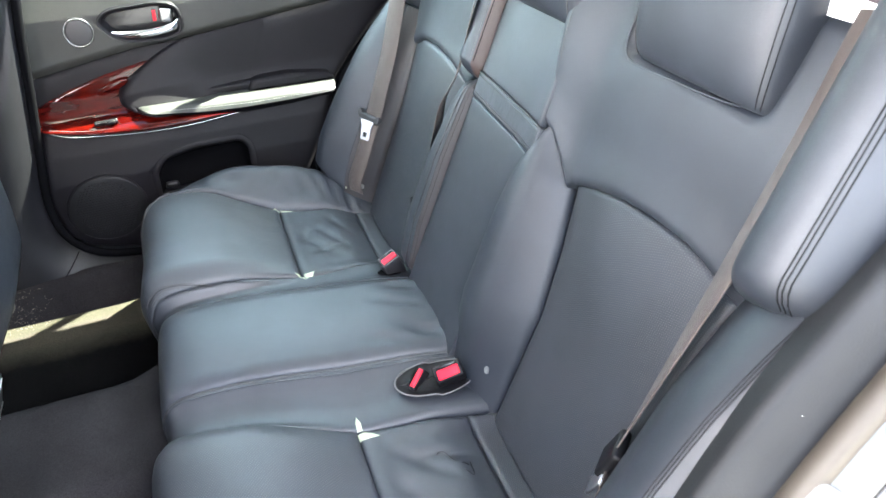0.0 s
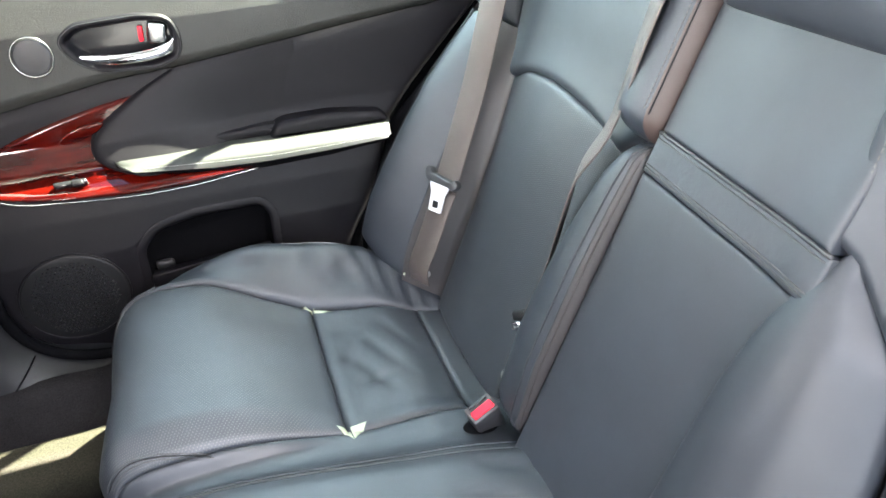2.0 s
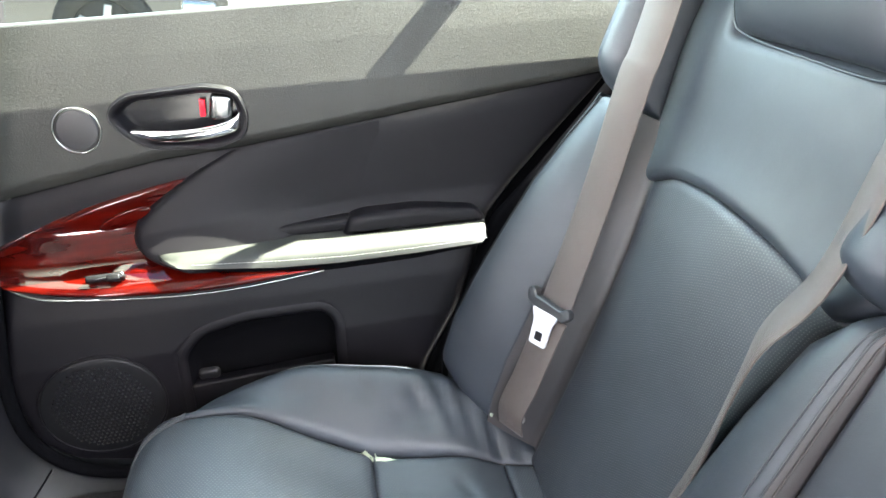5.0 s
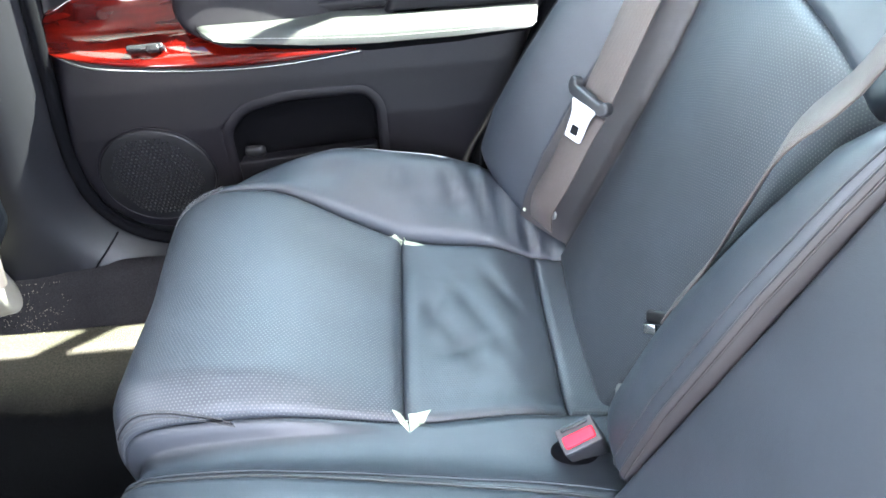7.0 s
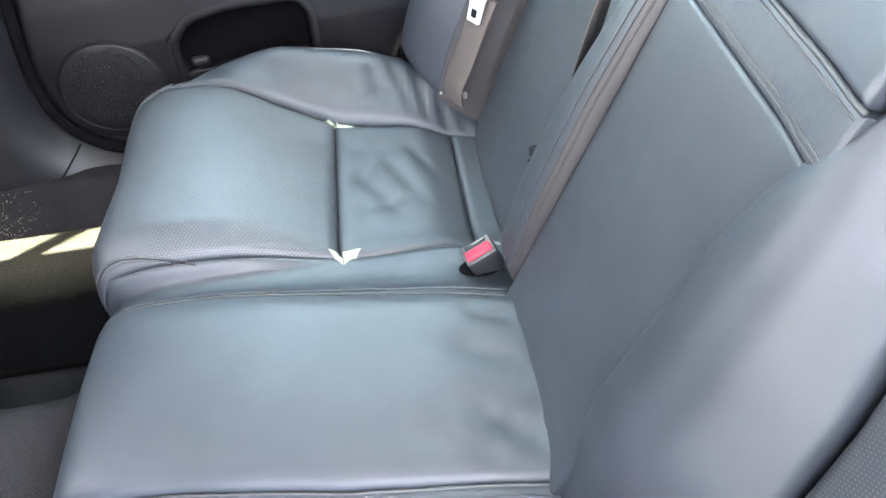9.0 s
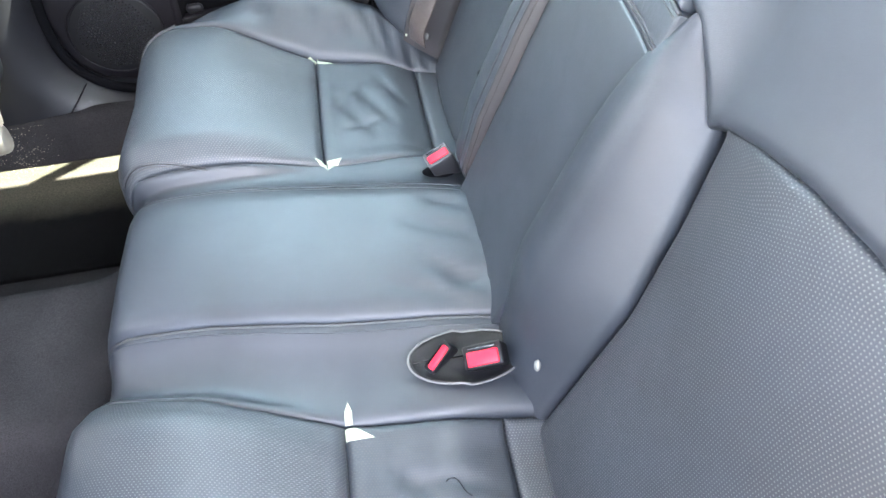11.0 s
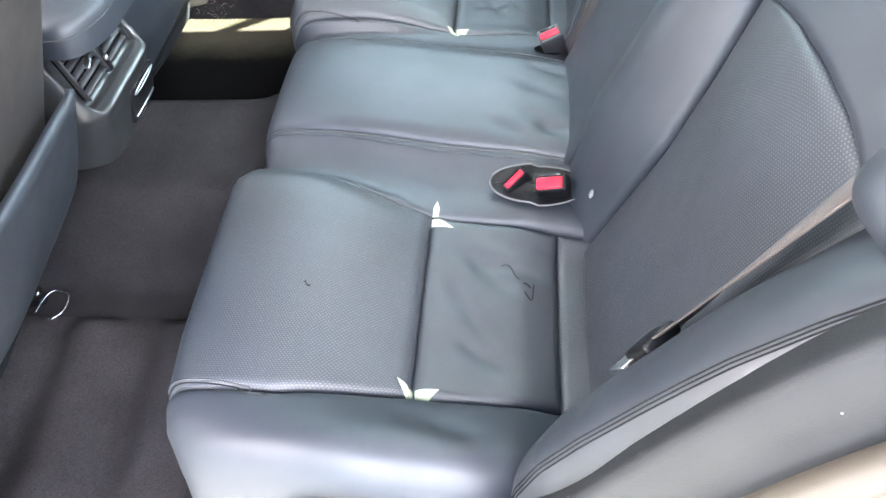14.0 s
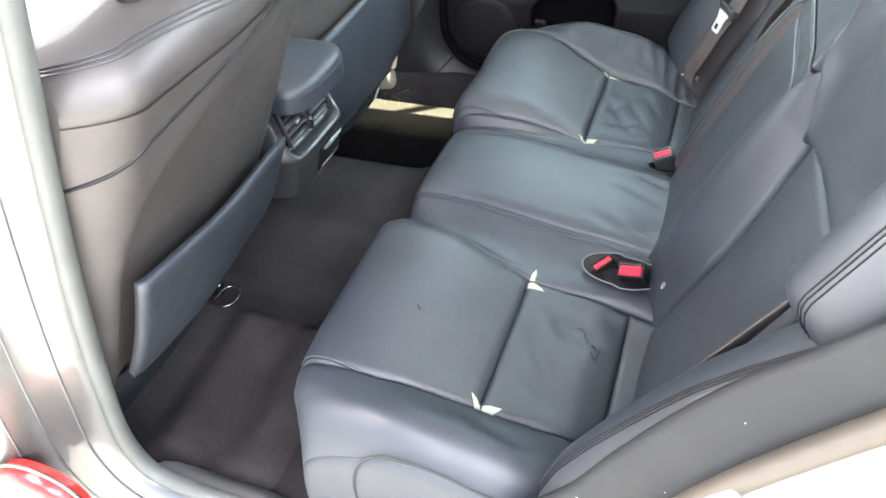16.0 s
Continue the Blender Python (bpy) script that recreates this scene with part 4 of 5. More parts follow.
tg = part("tongue", slab(plate_o, lambda a, b, h: TM @ Vector((a, b - .009, h + .004)), .003, .001, .0), ZINC, bf, "bright steel tongue plate")
part("tongue_hole", slab(rect(-.006, -.046, .006, -.033, .001), lambda a, b, h: TM @ Vector((a, b - .009, h + .0072)), .0006, .0002), DARK_PLASTIC, tg)
part("label_tag", rbox((.007, .004, .005), pose(.153, .546, .206, 0, 20, 20), .001), SPOT_AND_TAG_WHITE, bf, "tiny white tag")

for ob in bf.children_recursive:
    ob.data.transform(Matrix.Translation(nf * (.004 if ob.name.startswith("label") else .014) + Vector((.013, -.018, .004))))

# near outer belt, drawn tight beside the shoulder
bn = belt("seat_belt", [(.470, -.532, .88), (.441, -.523, .806), (.396, -.521, .703), (.330, -.511, .550), (.246, -.502, .365)],
          [(-.8, .1, .5), (-.8, .05, .5), (-.78, .25, .4), (-.65, .5, .35), (-.45, .7, .3)], "taupe grey shoulder belt running beside the shoulder wing")
part("tongue_cover", rbox((.014, .040, .058), axes((.236, -.503, .350), (-.6, .6, .35), (.4, .6, .2)), .005, 3), DARK_PLASTIC, bn)
part("tongue", rbox((.004, .024, .034), axes((.216, -.505, .318), (-.6, .6, .45), (.4, .6, .2)), .0015, 2), STEEL, bn, "bright steel tongue plate")
part("lap_webbing", strap([(.236, -.505, .335), (.214, -.508, .26), (.198, -.508, .18)], [(-.4, .8, .3)] * 3, .044, 12), BELT, bn)

# centre belt beside the armrest
bc = belt("seat_belt", [(.470, .085, .835), (.436, .108, .822), (.3994, .140, .7855), (.380, .167, .735), (.355, .170, .672), (.330, .184, .569), (.306, .206, .510), (.295, .215, .459), (.277, .222, .382), (.250, .226, .318)],
          [(-.2, .1, .9), (-.5, .15, .7), (-.72, .22, .45), (-.72, .28, .4), (-.68, .32, .35), (-.65, .36, .3), (-.60, .42, .26), (-.55, .47, .24), (-.55, .47, .24), (-.55, .47, .24)], "taupe grey centre belt hanging beside the armrest")
part("tongue_cover", rbox((.008, .014, .036), axes((.246, .227, .308), (-.65, -.42, .3), (.5, .6, .2)), .004, 3), DARK_PLASTIC, bc)
part("tongue", rbox((.003, .010, .014), axes((.238, .233, .288), (-.65, -.42, .3), (.5, .6, .2)), .001, 2), DARK_CHROME, bc, "bright steel tongue plate")

# ---- far door ----
def door_y(x, z):
    y = interp(z, [(0, .672), (.10, .664), (.16, .655), (.30, .653), (.36, .664), (.42, .686), (.47, .700), (.56, .708), (.60, .710), (.63, .713), (.68, .733), (.722, .752), (.74, .758)])
    return y


def crease_z(x):
    return interp(x, [(-.45, .516), (-.217, .552), (-.113, .558), (.143, .585), (.42, .612)])


door = thing("car_door", (0, .70, .05), "charcoal car door panel with red wood trim and padded armrest", "car door")


def door_edge_x(z):
    return interp(z, [(.10, -.30), (.126, -.345), (.147, -.42), (.187, -.458), (.269, -.468), (.394, -.448), (.541, -.427), (.691, -.40), (.75, -.39)])


def rear_edge_x(z):
    return interp(z, [(.0, .02), (.226, .108), (.309, .156), (.426, .206), (.504, .286), (.60, .388), (.74, .52)])


def door_panel(z0, z1, off, nz=26, nx=46):
    rows = []
    for j in range(nz + 1):
        line = []
        for i in range(nx + 1):
            t = i / nx
            zz = lerp(z0(0), z1(0), j / nz)
            x = lerp(door_edge_x(zz), rear_edge_x(zz), t)
            z = lerp(z0(x), z1(x), j / nz)
            x = lerp(door_edge_x(z), rear_edge_x(z), t)
            z = lerp(z0(x), z1(x), j / nz)
            e = min(t, 1 - t) * (rear_edge_x(z) - door_edge_x(z))
            roll = 0.016 * (1 - min(1, e / .018)) ** 2
            y = door_y(x, z) + off(x, z, j / nz) + roll
            # the map pocket is open
            line.append(Vector((x, y, z)))
        rows.append(line)
    return rows


def in_pocket(x, z):
    return -.240 < x < -.022 and .20 < z < interp(x, [(-.240, .297), (-.206, .325), (-.142, .335), (-.043, .335), (-.022, .317)])


HB = round_outline([(-.262, .617), (-.238, .634), (-.148, .637), (-.112, .629), (-.103, .600), (-.110, .576), (-.139, .567), (-.217, .572), (-.246, .590)], .012)


def inside(poly, x, z):
    hit = False
    for i in range(len(poly)):
        a, b = poly[i - 1], poly[i]
        if (a.y > z) != (b.y > z) and x < (b.x - a.x) * (z - a.y) / (b.y - a.y) + a.x:
            hit = not hit
    return hit


up = part("upper_panel", rows_mesh(door_panel(lambda x: crease_z(x) + .001, const(.722), lambda x, z, t: 0.004 * (1 - min(1, t / .06)) ** 2 - .006 * smooth(t / .1) + (.03 if inside(HB, x, z) else 0), 70, 150))[0], DOOR_VINYL, door, "grained charcoal vinyl upper door")
rows = [[Vector((x, .752 + d, .722 + h)) for x in [lerp(-.40, .52, i / 20) for i in range(21)]] for d, h in ((-.003, -.004), (0, .001), (.006, .003), (.018, .002), (.024, -.006), (.026, -.05))]
part("window_ledge", rows_mesh(rows)[0], DOOR_VINYL, door)
part("lower_panel", rows_mesh(door_panel(const(.105), lambda x: crease_z(x) - .001, lambda x, z, t: 0.005 * max(0, (t - .95) / .05) ** 2 + (0.05 if in_pocket(x, z) else 0), 90, 120))[0], DOOR_SOFT, door, "soft charcoal lower door trim")

# wood trim below the armrest
WOOD_LOW = [(-.436, .447), (-.434, .436), (-.424, .427), (-.388, .421), (-.328, .413), (-.226, .404), (-.135, .403), (-.035, .410)]
WOOD_TOP = [(-.436, .448), (-.434, .459), (-.420, .469), (-.346, .495), (-.261, .516), (-.165, .532)]


WOOD_LOW = [(p.x, p.y) for p in smooth_line([(a, b, 0) for a, b in WOOD_LOW], 90)]
WOOD_TOP = [(p.x, p.y) for p in smooth_line([(a, b, 0) for a, b in WOOD_TOP], 90)]


def wood_out(z):
    """How far the wood swells towards the cabin: a soft ridge, then a lip that reaches further out."""
    return .012 * smooth((.478 - z) / .040) + .050 * smooth((.446 - z) / .036)


def wood_sheet(bm, x0, x1, lo, hi, n):
    rows = []
    for i in range(n + 1):
        x = lerp(x0, x1, i / n)
        a, b = lo(x), max(hi(x), lo(x) + .0006)
        line = []
        for k in range(25):
            t = 0.5 - 0.5 * math.cos(math.pi * k / 24)
            z = lerp(a, b, t)
            e = min(1.0, min(z - a, b - z, x - (-.4365)) / .007)
            lift = .009 * math.sqrt(max(0.0, 1 - (1 - max(0, e)) ** 2)) - .006
            line.append(Vector((x, door_y(x, z) - .001 - lift - wood_out(z), z)))
        rows.append(line)
    rows_mesh(rows, False, None, bm)


bm = bmesh.new()
wood_sheet(bm, -.436, -.246, lambda x: interp(x, WOOD_LOW), lambda x: interp(x, WOOD_TOP), 70)
wood_sheet(bm, -.246, -.036, lambda x: interp(x, WOOD_LOW), lambda x: interp(x, [(-.246, .462), (-.22, .446), (-.19, .433), (-.15, .424), (-.10, .417), (-.06, .413), (-.036, .4105)]), 40)
wood_sheet(bm, -.246, -.166, lambda x: interp(x, [(-.246, .458), (-.228, .485), (-.166, .530)]), lambda x: interp(x, WOOD_TOP), 16)
trim = part("wood_trim", bm, WOOD, door, "red lacquered wood trim")
part("chrome_edge", tube([Vector((p[0], door_y(p[0], p[1]) + .003 - wood_out(p[1]), p[1] - .001)) for p in smooth_line([(-.436, .447), (-.432, .433), (-.388, .4185), (-.328, .4105), (-.226, .4015), (-.135, .4005), (-.03, .408)], 60)], .0015, 6), DARK_CHROME, door)
part("window_switch", rbox((.046, .008, .015), pose(-.298, .640, .428, 40, 0, 0), .002, 2), GLOSS_BLACK, door)
part("switch_rocker", rbox((.016, .008, .010), pose(-.288, .636, .429, 45, 0, 0), .002, 2), DARK_PLASTIC, door)
# hollow pull in the wood
part("pull_recess", slab(ellipse(-.27, .487, .035, .009, 24, .3), lambda a, b, h: Vector((a, .688 - h, b)), .003, .002), WOOD, door)

# scooped panel that flows from the door down into the armrest
NOSE = [(-.113, .558), (-.169, .531), (-.228, .494), (-.248, .466), (-.238, .440), (-.190, .419)]
INNER = [(.06, .574), (.055, .552), (.04, .522), (.03, .492), (.02, .462), (.02, .425)]
rows = []
for i in range(41):
    t = i / 40
    a, b = Vector(catmull(NOSE, t)), Vector(catmull(INNER, t))
    prot = interp(t, [(0, .004), (.2, .010), (.4, .018), (.6, .026), (.8, .040), (1, .054)])
    line = []
    for s in [-.06, -.055, -.045, -.03, -.015] + [k / 26 for k in range(27)] + [1.03]:
        f = interp(s, [(-.06, 0), (-.055, .5), (-.03, .86), (0, .98), (.06, 1)]) if s < .06 else (1 - smooth((s - .06) / .94)) if s <= 1 else 0.0
        p = a + (b - a) * s
        line.append(Vector((p.x, door_y(p.x, p.y) - (.002 * f + .0003 if s <= 1 else -.0002) - prot * f, p.y)))
    rows.append(line)
part("armrest_scoop", rows_mesh(rows)[0], DOOR_SOFT, door, "soft charcoal scooped panel around the armrest")

# armrest: a long padded shelf that grows out of the door
rows = []
n = 60
for i in range(n + 1):
    t = i / n
    x = lerp(-.238, .196, t)
    nose = math.sqrt(max(0.0, 1 - max(0, (.08 - t) / .08) ** 2)) if t < .08 else 1
    tail = math.sqrt(max(0.0, 1 - max(0, (t - .955) / .045) ** 2)) if t > .955 else 1
    k = max(.04, nose * tail)
    zc = interp(x, [(-.238, .440), (-.19, .421), (-.089, .402), (-.018, .397), (.089, .398), (.196, .406)])
    ztop = interp(x, [(-.238, .446), (-.18, .444), (-.09, .438), (.0, .434), (.09, .432), (.196, .430)])
    yo = .622

    def Y(y):
        return lerp(.675, y, k)
    zl = lerp(lerp(zc, ztop, .5), zc, k)
    rows.append([Vector((x, .70, zl - .004)), Vector((x, Y(.660), zl)), Vector((x, Y(.640), zl + .002)), Vector((x, Y(yo + .004), zl + .008)), Vector((x, Y(yo), lerp(zl, ztop, .5))),
                 Vector((x, Y(yo + .003), ztop - .008)), Vector((x, Y(yo + .010), ztop - .002)), Vector((x, Y(yo + .025), ztop)), Vector((x, Y(yo + .050), ztop + .002)), Vector((x, .70, ztop + .006))])
part("armrest_pad", rows_mesh([r[4:] for r in rows])[0], ARM_LEATHER, door, "padded black leather door armrest")
# lower half blackened: the shade under the armrest is in its colour
part("armrest_lip", rows_mesh([r[:5] for r in rows])[0], SHADE_BLACK, door, "underside of the door armrest, coloured black for its shade")
stitches([Vector((x, .6212, interp(x, [(-.2, .440), (-.089, .430), (.0, .424), (.089, .423), (.19, .424)]))) for x in [lerp(-.19, .185, i / 40) for i in range(41)]], (0, -1, 0.3), door, material=PALE_THREAD, r=0.0004)
# pull cup and the raised block behind it
part("pull_cup", slab(round_outline([(-.118, .440), (-.106, .4535), (-.011, .4545), (.016, .455), (.012, .434), (-.108, .434)], .008), lambda a, b, h: Vector((a, .690 - h, b)), .014, .007, .02), DOOR_SOFT, door)
part("pull_block", slab(round_outline([(-.004, .428), (.010, .456), (.03, .460), (.10, .460), (.182, .448), (.195, .436), (.192, .424), (.10, .426)], .009), lambda a, b, h: Vector((a, .694 - h, b)), .030, .011, .02), DOOR_SOFT, door)

# map pocket
rows = []
pk = round_outline([(-.235, .180), (-.230, .292), (-.204, .318), (-.142, .329), (-.041, .329), (-.027, .311), (-.033, .18)], .014)
part("pocket_rim", rows_mesh([[Vector((p.x, door_y(p.x, p.y) + d, p.y)) for p in inset(pk, k)] for k, d in ((-.016, .0012), (-.013, -.0006), (-.006, -.0008), (-.002, .0004), (.001, .004), (.002, .010))], True)[0], DOOR_SOFT, door)
rows.append([Vector((p.x, door_y(p.x, p.y) + .001, p.y)) for p in pk])
rows.append([Vector((p.x, door_y(p.x, p.y) + .006, p.y)) for p in inset(pk, .003)])
rows.append([Vector((p.x, .70, p.y)) for p in inset(pk, .008)])
bm, vs = rows_mesh(rows, True)
cap(bm, vs[-1])
part("map_pocket", bm, SHADE_BLACK, door, "open black map pocket")
part("pocket_front", slab(round_outline([(-.236, .17), (-.234, .242), (-.034, .252), (-.034, .17)], .006), lambda a, b, h: Vector((a, .660 - h, b)), .008, .004, .01), DOOR_SOFT, door)
part("pocket_clip", rbox((.03, .012, .018), pose(-.208, .664, .252, 0, 0, 0), .007, 4), DARK_PLASTIC, door)

# speaker grille
spk = ellipse(-.352, .232, .083, .077, 48, 0.35)
grille = part("speaker_grille", slab(spk, lambda a, b, h: Vector((a, door_y(a, b) + .001 - h, b)), .005, .004, .004), DARK_PLASTIC, door, "round black speaker grille")
part("speaker_ring", tube([Vector((p.x, door_y(p.x, p.y) - .0015, p.y)) for p in inset(spk, -.001)], .0018, 6, True), DOOR_SOFT, door)
bm = bmesh.new()
for i in range(-12, 13):
    for j in range(-12, 13):
        a, b = i * .0064 + (j % 2) * .0032, j * .0056
        if math.hypot(a, b) < .066:
            c = Vector((-.352 + a, door_y(-.352, .232 + b) - .0045, .232 + b))
            r2 = bmesh.ops.create_circle(bm, cap_ends=True, segments=6, radius=.0017)
            bmesh.ops.transform(bm, matrix=Matrix.Translation(c) @ Matrix.Rotation(radians(90), 4, "X"), verts=r2["verts"])
tagged(part("grille_mesh", bm, GLOSS_BLACK, grille), kind="stuff")

# tweeter
tw = Vector((-.302, door_y(0, .60) - .004, .602))
part("tweeter", slab(ellipse(tw.x, tw.z, .025, .026, 32), lambda a, b, h: Vector((a, tw.y - h, b)), .004, .003, .004), COVER_GREY, door, "grey mesh tweeter")
part("tweeter_ring", tube([Vector((p.x, tw.y - .003, p.y)) for p in ellipse(tw.x, tw.z, .0272, .0282, 40)], .0014, 8, True), DARK_CHROME, door)

# inner door handle
HY = door_y(0, .60) - .006
part("handle_bezel", rows_mesh([[Vector((p.x, HY + d, p.y)) for p in inset(HB, k)] for k, d in ((-.007, .006), (-.006, -.002), (-.003, -.004), (.001, -.002), (.004, .006), (.008, .022))], True)[0], DOOR_SOFT, door)
part("handle_rim", tube([Vector((p.x, HY - .0035, p.y)) for p in inset(HB, -.0045)], .0006, 6, True), COVER_GREY, door)
part("handle_cup", slab(inset(HB, .002), lambda a, b, h: Vector((a, HY + .026 - h, b)), .004, .002), GLOSS_BLACK, door)
lever = smooth_line([(-.245, HY + .006, .591), (-.20, HY - .002, .583), (-.15, HY - .004, .583), (-.118, HY - .002, .589), (-.108, HY + .006, .596)], 24)
bm = bmesh.new()
rr = []
for i, p in enumerate(lever):
    w = interp(i / 23, [(0, .004), (.2, .008), (.8, .009), (1, .010)])
    rr.append([p + Vector((0, math.sin(a) * .004, math.cos(a) * w)) for a in [2 * math.pi * k / 12 for k in range(12)]])
bm, vs = rows_mesh(rr, True, None, bm)
cap(bm, vs[0])
cap(bm, vs[-1])
part("lever", bm, CHROME, door, "polished chrome door lever")
part("lock_knob", rbox((.028, .014, .034), pose(-.130, HY + .008, .611, 0, 12, 0), .0065, 4), DARK_CHROME, door, "chrome lock knob")
part("lock_mark", rbox((.007, .010, .022), pose(-.153, HY + .014, .612, 0, 6, 0), .001), RED, door, "red lock mark")
part("red_reflector", rbox((.05, .004, .006), pose(-.17, HY + .012, .5755, 0, -3, 0), .001), RED, door)

# the whole panel stands 5 cm further out
SHIFT = Matrix(((1.056, 0, 0, -.0003), (0, 1, 0, .05), (0, 0, 1.056, -.0456), (0, 0, 0, 1)))
for ob in door.children_recursive:
    ob.data.transform(SHIFT)

# pillar and sill trim on the far side: one moulding that follows the edge of the door round its lower corner
EDGE = smooth_line([(-.285, 1.12), (-.335, .95), (-.382, .78), (-.418, .622), (-.445, .48), (-.468, .361), (-.488, .25), (-.484, .165), (-.444, .105), (-.366, .074), (-.20, .063), (.12, .058)], 120)
MOULD = [(.004, .745), (.006, .704), (.011, .692), (.020, .676), (.034, .660), (.052, .649), (.075, .642), (.11, .637), (.17, .634), (.30, .636)]


def mould(i):
    """The section of the moulding at step i of the door's edge."""
    p, t = EDGE[i], (EDGE[min(i + 1, 119)] - EDGE[max(i - 1, 0)]).normalized()
    n2 = Vector((t.y, -t.x))
    if n2.dot(p - Vector((-.1, .5))) < 0:
        n2 = -n2
    return [Vector((p.x + n2.x * a, y, p.y + n2.y * a)) for a, y in MOULD]


sill = tagged(part("trim_far_sill", rows_mesh([mould(i) for i in range(120)])[0], PILLAR_PLASTIC, kind="structure"), "dark plastic pillar and sill moulding round the far door", "trim")
k0 = next(i for i in range(120) if EDGE[i].y < .118)
part("sill_joint", tube([p + Vector((0, -.0008, 0)) for p in mould(k0)[2:9]], .0015, 6), SHADE_BLACK, sill)
tagged(part("trim_rear_seal", tube([Vector((rear_edge_x(k) * 1.056 + .009, .722 + .05 * smooth((k - .45) / .25), k * 1.056 - .0456)) for k in [lerp(.06, .70, i / 40) for i in range(41)]], .012, 8), SHADE_BLACK, kind="structure"), "black rubber seal behind the far door", "trim")
tagged(part("trim_door_seal", tube([Vector((p.x, .703, p.y)) for p in EDGE], .010, 8), SHADE_BLACK, kind="structure"), "black rubber seal in the gap round the far door", "trim")
plate("pillar_far_outer", [Vector(p) for p in ((-.66, -.1), (-.475, -.1), (-.475, .30), (-.435, .54), (-.40, .70), (-.30, 1.12), (-.52, 1.12), (-.66, .60))], lambda a, b, h: Vector((a, .80 - h - .25 * max(0, b - .72), b)), .02, DARK_PLASTIC, "black outer cover of the far door pillar", "pillar", r=.002)
# dark gap behind the far door, and the window post
plate("wall_far_rear", [Vector(p) for p in ((.0, -.1), (1.3, -.1), (1.3, .80), (.62, .80), (.38, .60), (.12, .22))], lambda a, b, h: Vector((a, .800 - h, b)), .01, SHADE_BLACK, "dark inner body side behind the far door", "wall", r=.001)
plate("trim_window_post", rect(.205, .70, .232, 1.12, .004), lambda a, b, h: Vector((a + (b - .72) * .12, .825 - (b - .72) * .25 - h, b)), .02, RUBBER, "black window divider post", "trim")
# tinted pane of the far window
m, nt, p = nodes_of("green_tinted_glass")
clear = nt.nodes.new("ShaderNodeBsdfTransparent")
clear.inputs[0].default_value = (0.93, 0.985, 0.88, 1)
shine = nt.nodes.new("ShaderNodeBsdfGlossy")
shine.inputs["Roughness"].default_value = 0.02
mix = nt.nodes.new("ShaderNodeMixShader")
mix.inputs[0].default_value = 0.06
link(nt, clear.outputs[0], mix.inputs[1])
link(nt, shine.outputs[0], mix.inputs[2])
link(nt, mix.outputs[0], nt.nodes["Material Output"].inputs["Surface"])
TINTED_GLASS = m
plate("window_1", [Vector(p) for p in ((-.40, .70), (.52, .70), (.60, .80), (.50, .98), (-.32, .99))], lambda a, b, h: Vector((a, .842 - (b - .72) * .25 - h, b)), .004, TINTED_GLASS, "green tinted glass of the far rear window", "window", r=.001)
plate("wall_far", rect(-1.6, -.1, .6, .70, .01), lambda a, b, h: Vector((a, .88 - h, b)), .03, DARK_PLASTIC, "inner skin of the far doors", "wall")

# ---- roof and closings ----
rows = []
for i in range(25):
    x = lerp(-1.05, .78, i / 24)
    rows.append([Vector((x, y, 1.13 - .10 * ((x + .2) / 1.0) ** 2 - .10 * (abs(y) / .62) ** 3)) for y in [lerp(-.60, .60, j / 24) for j in range(25)]])
bm, _ = rows_mesh(rows)
rf = tagged(part("ceiling", bm, HEADLINER, kind="structure"), "pale cloth headliner under the car roof", "ceiling")
sol = rf.modifiers.new("thick", "SOLIDIFY")
sol.thickness, sol.offset = .04, 1
for sg in (1, -1):
    rows = [[Vector((x, sg * y, z)) for x in [lerp(-1.05, .78, i / 20) for i in range(21)]] for y, z in ((.738, .918), (.731, .922), (.69, .96), (.60, 1.03), (.58, 1.05), (.60, 1.09), (.71, 1.0), (.743, .922))]
    if sg > 0:
        tagged(part("wall_far_header", rows_mesh(rows)[0], HEADLINER, kind="structure"), "pale roof rail over the far windows", "wall")
# rear shelf behind the backrest, rear deck, firewall and dashboard block
plate("shelf_rear", rect(.44, -.66, 1.05, .66, .02), lambda a, b, h: Vector((a, b, .79 + h)), .02, HEADLINER, "pale parcel shelf behind the rear seats", "shelf")
plate("wall_back", rect(-.74, -.3, .74, .80, .02), lambda a, b, h: Vector((1.05 - h, a, b)), .03, DARK_PLASTIC, "body closing behind the parcel shelf", "wall")
plate("wall_front", rect(-.74, -.3, .74, .74, .02), lambda a, b, h: Vector((-1.55 + h, a, b)), .05, DARK_PLASTIC, "dashboard at the front of the cabin", "wall")
for sg in (1, -1):
    plate("pillar_rear", round_outline([(.60, .74), (1.06, .74), (.95, .84), (.72, 1.06), (.56, 1.06)], .02), lambda a, b, h: Vector((a, sg * (.70 - (b - .74) * .3 - h), b)), .03, HEADLINER, "pale trim of the rear roof pillar", "pillar")

# ---- near body side with the open door's frame ----
OPEN = [(-.265, .95), (-.295, .87), (-.32, .80), (-.352, .71), (-.386, .61), (-.418, .51), (-.445, .42), (-.478, .293), (-.504, .16), (-.485, .075), (-.41, .055), (-.28, .055), (-.14, .06), (-.02, .075), (.07, .13), (.14, .215), (.213, .345), (.285, .48), (.36, .592), (.45, .71), (.53, .84), (.50, 1.0), (.35, 1.06), (0, 1.09), (-.18, 1.05)]
ring = [Vector(catmull(OPEN + [OPEN[0]], i / 160)) for i in range(160)]
ring = [Vector((p[0], p[1])) for p in ring]


def jamb(d, y):
    return [Vector((p.x, y - .032 * smooth((p.x + .1) / .22), p.y)) for p in inset(ring, -d)]


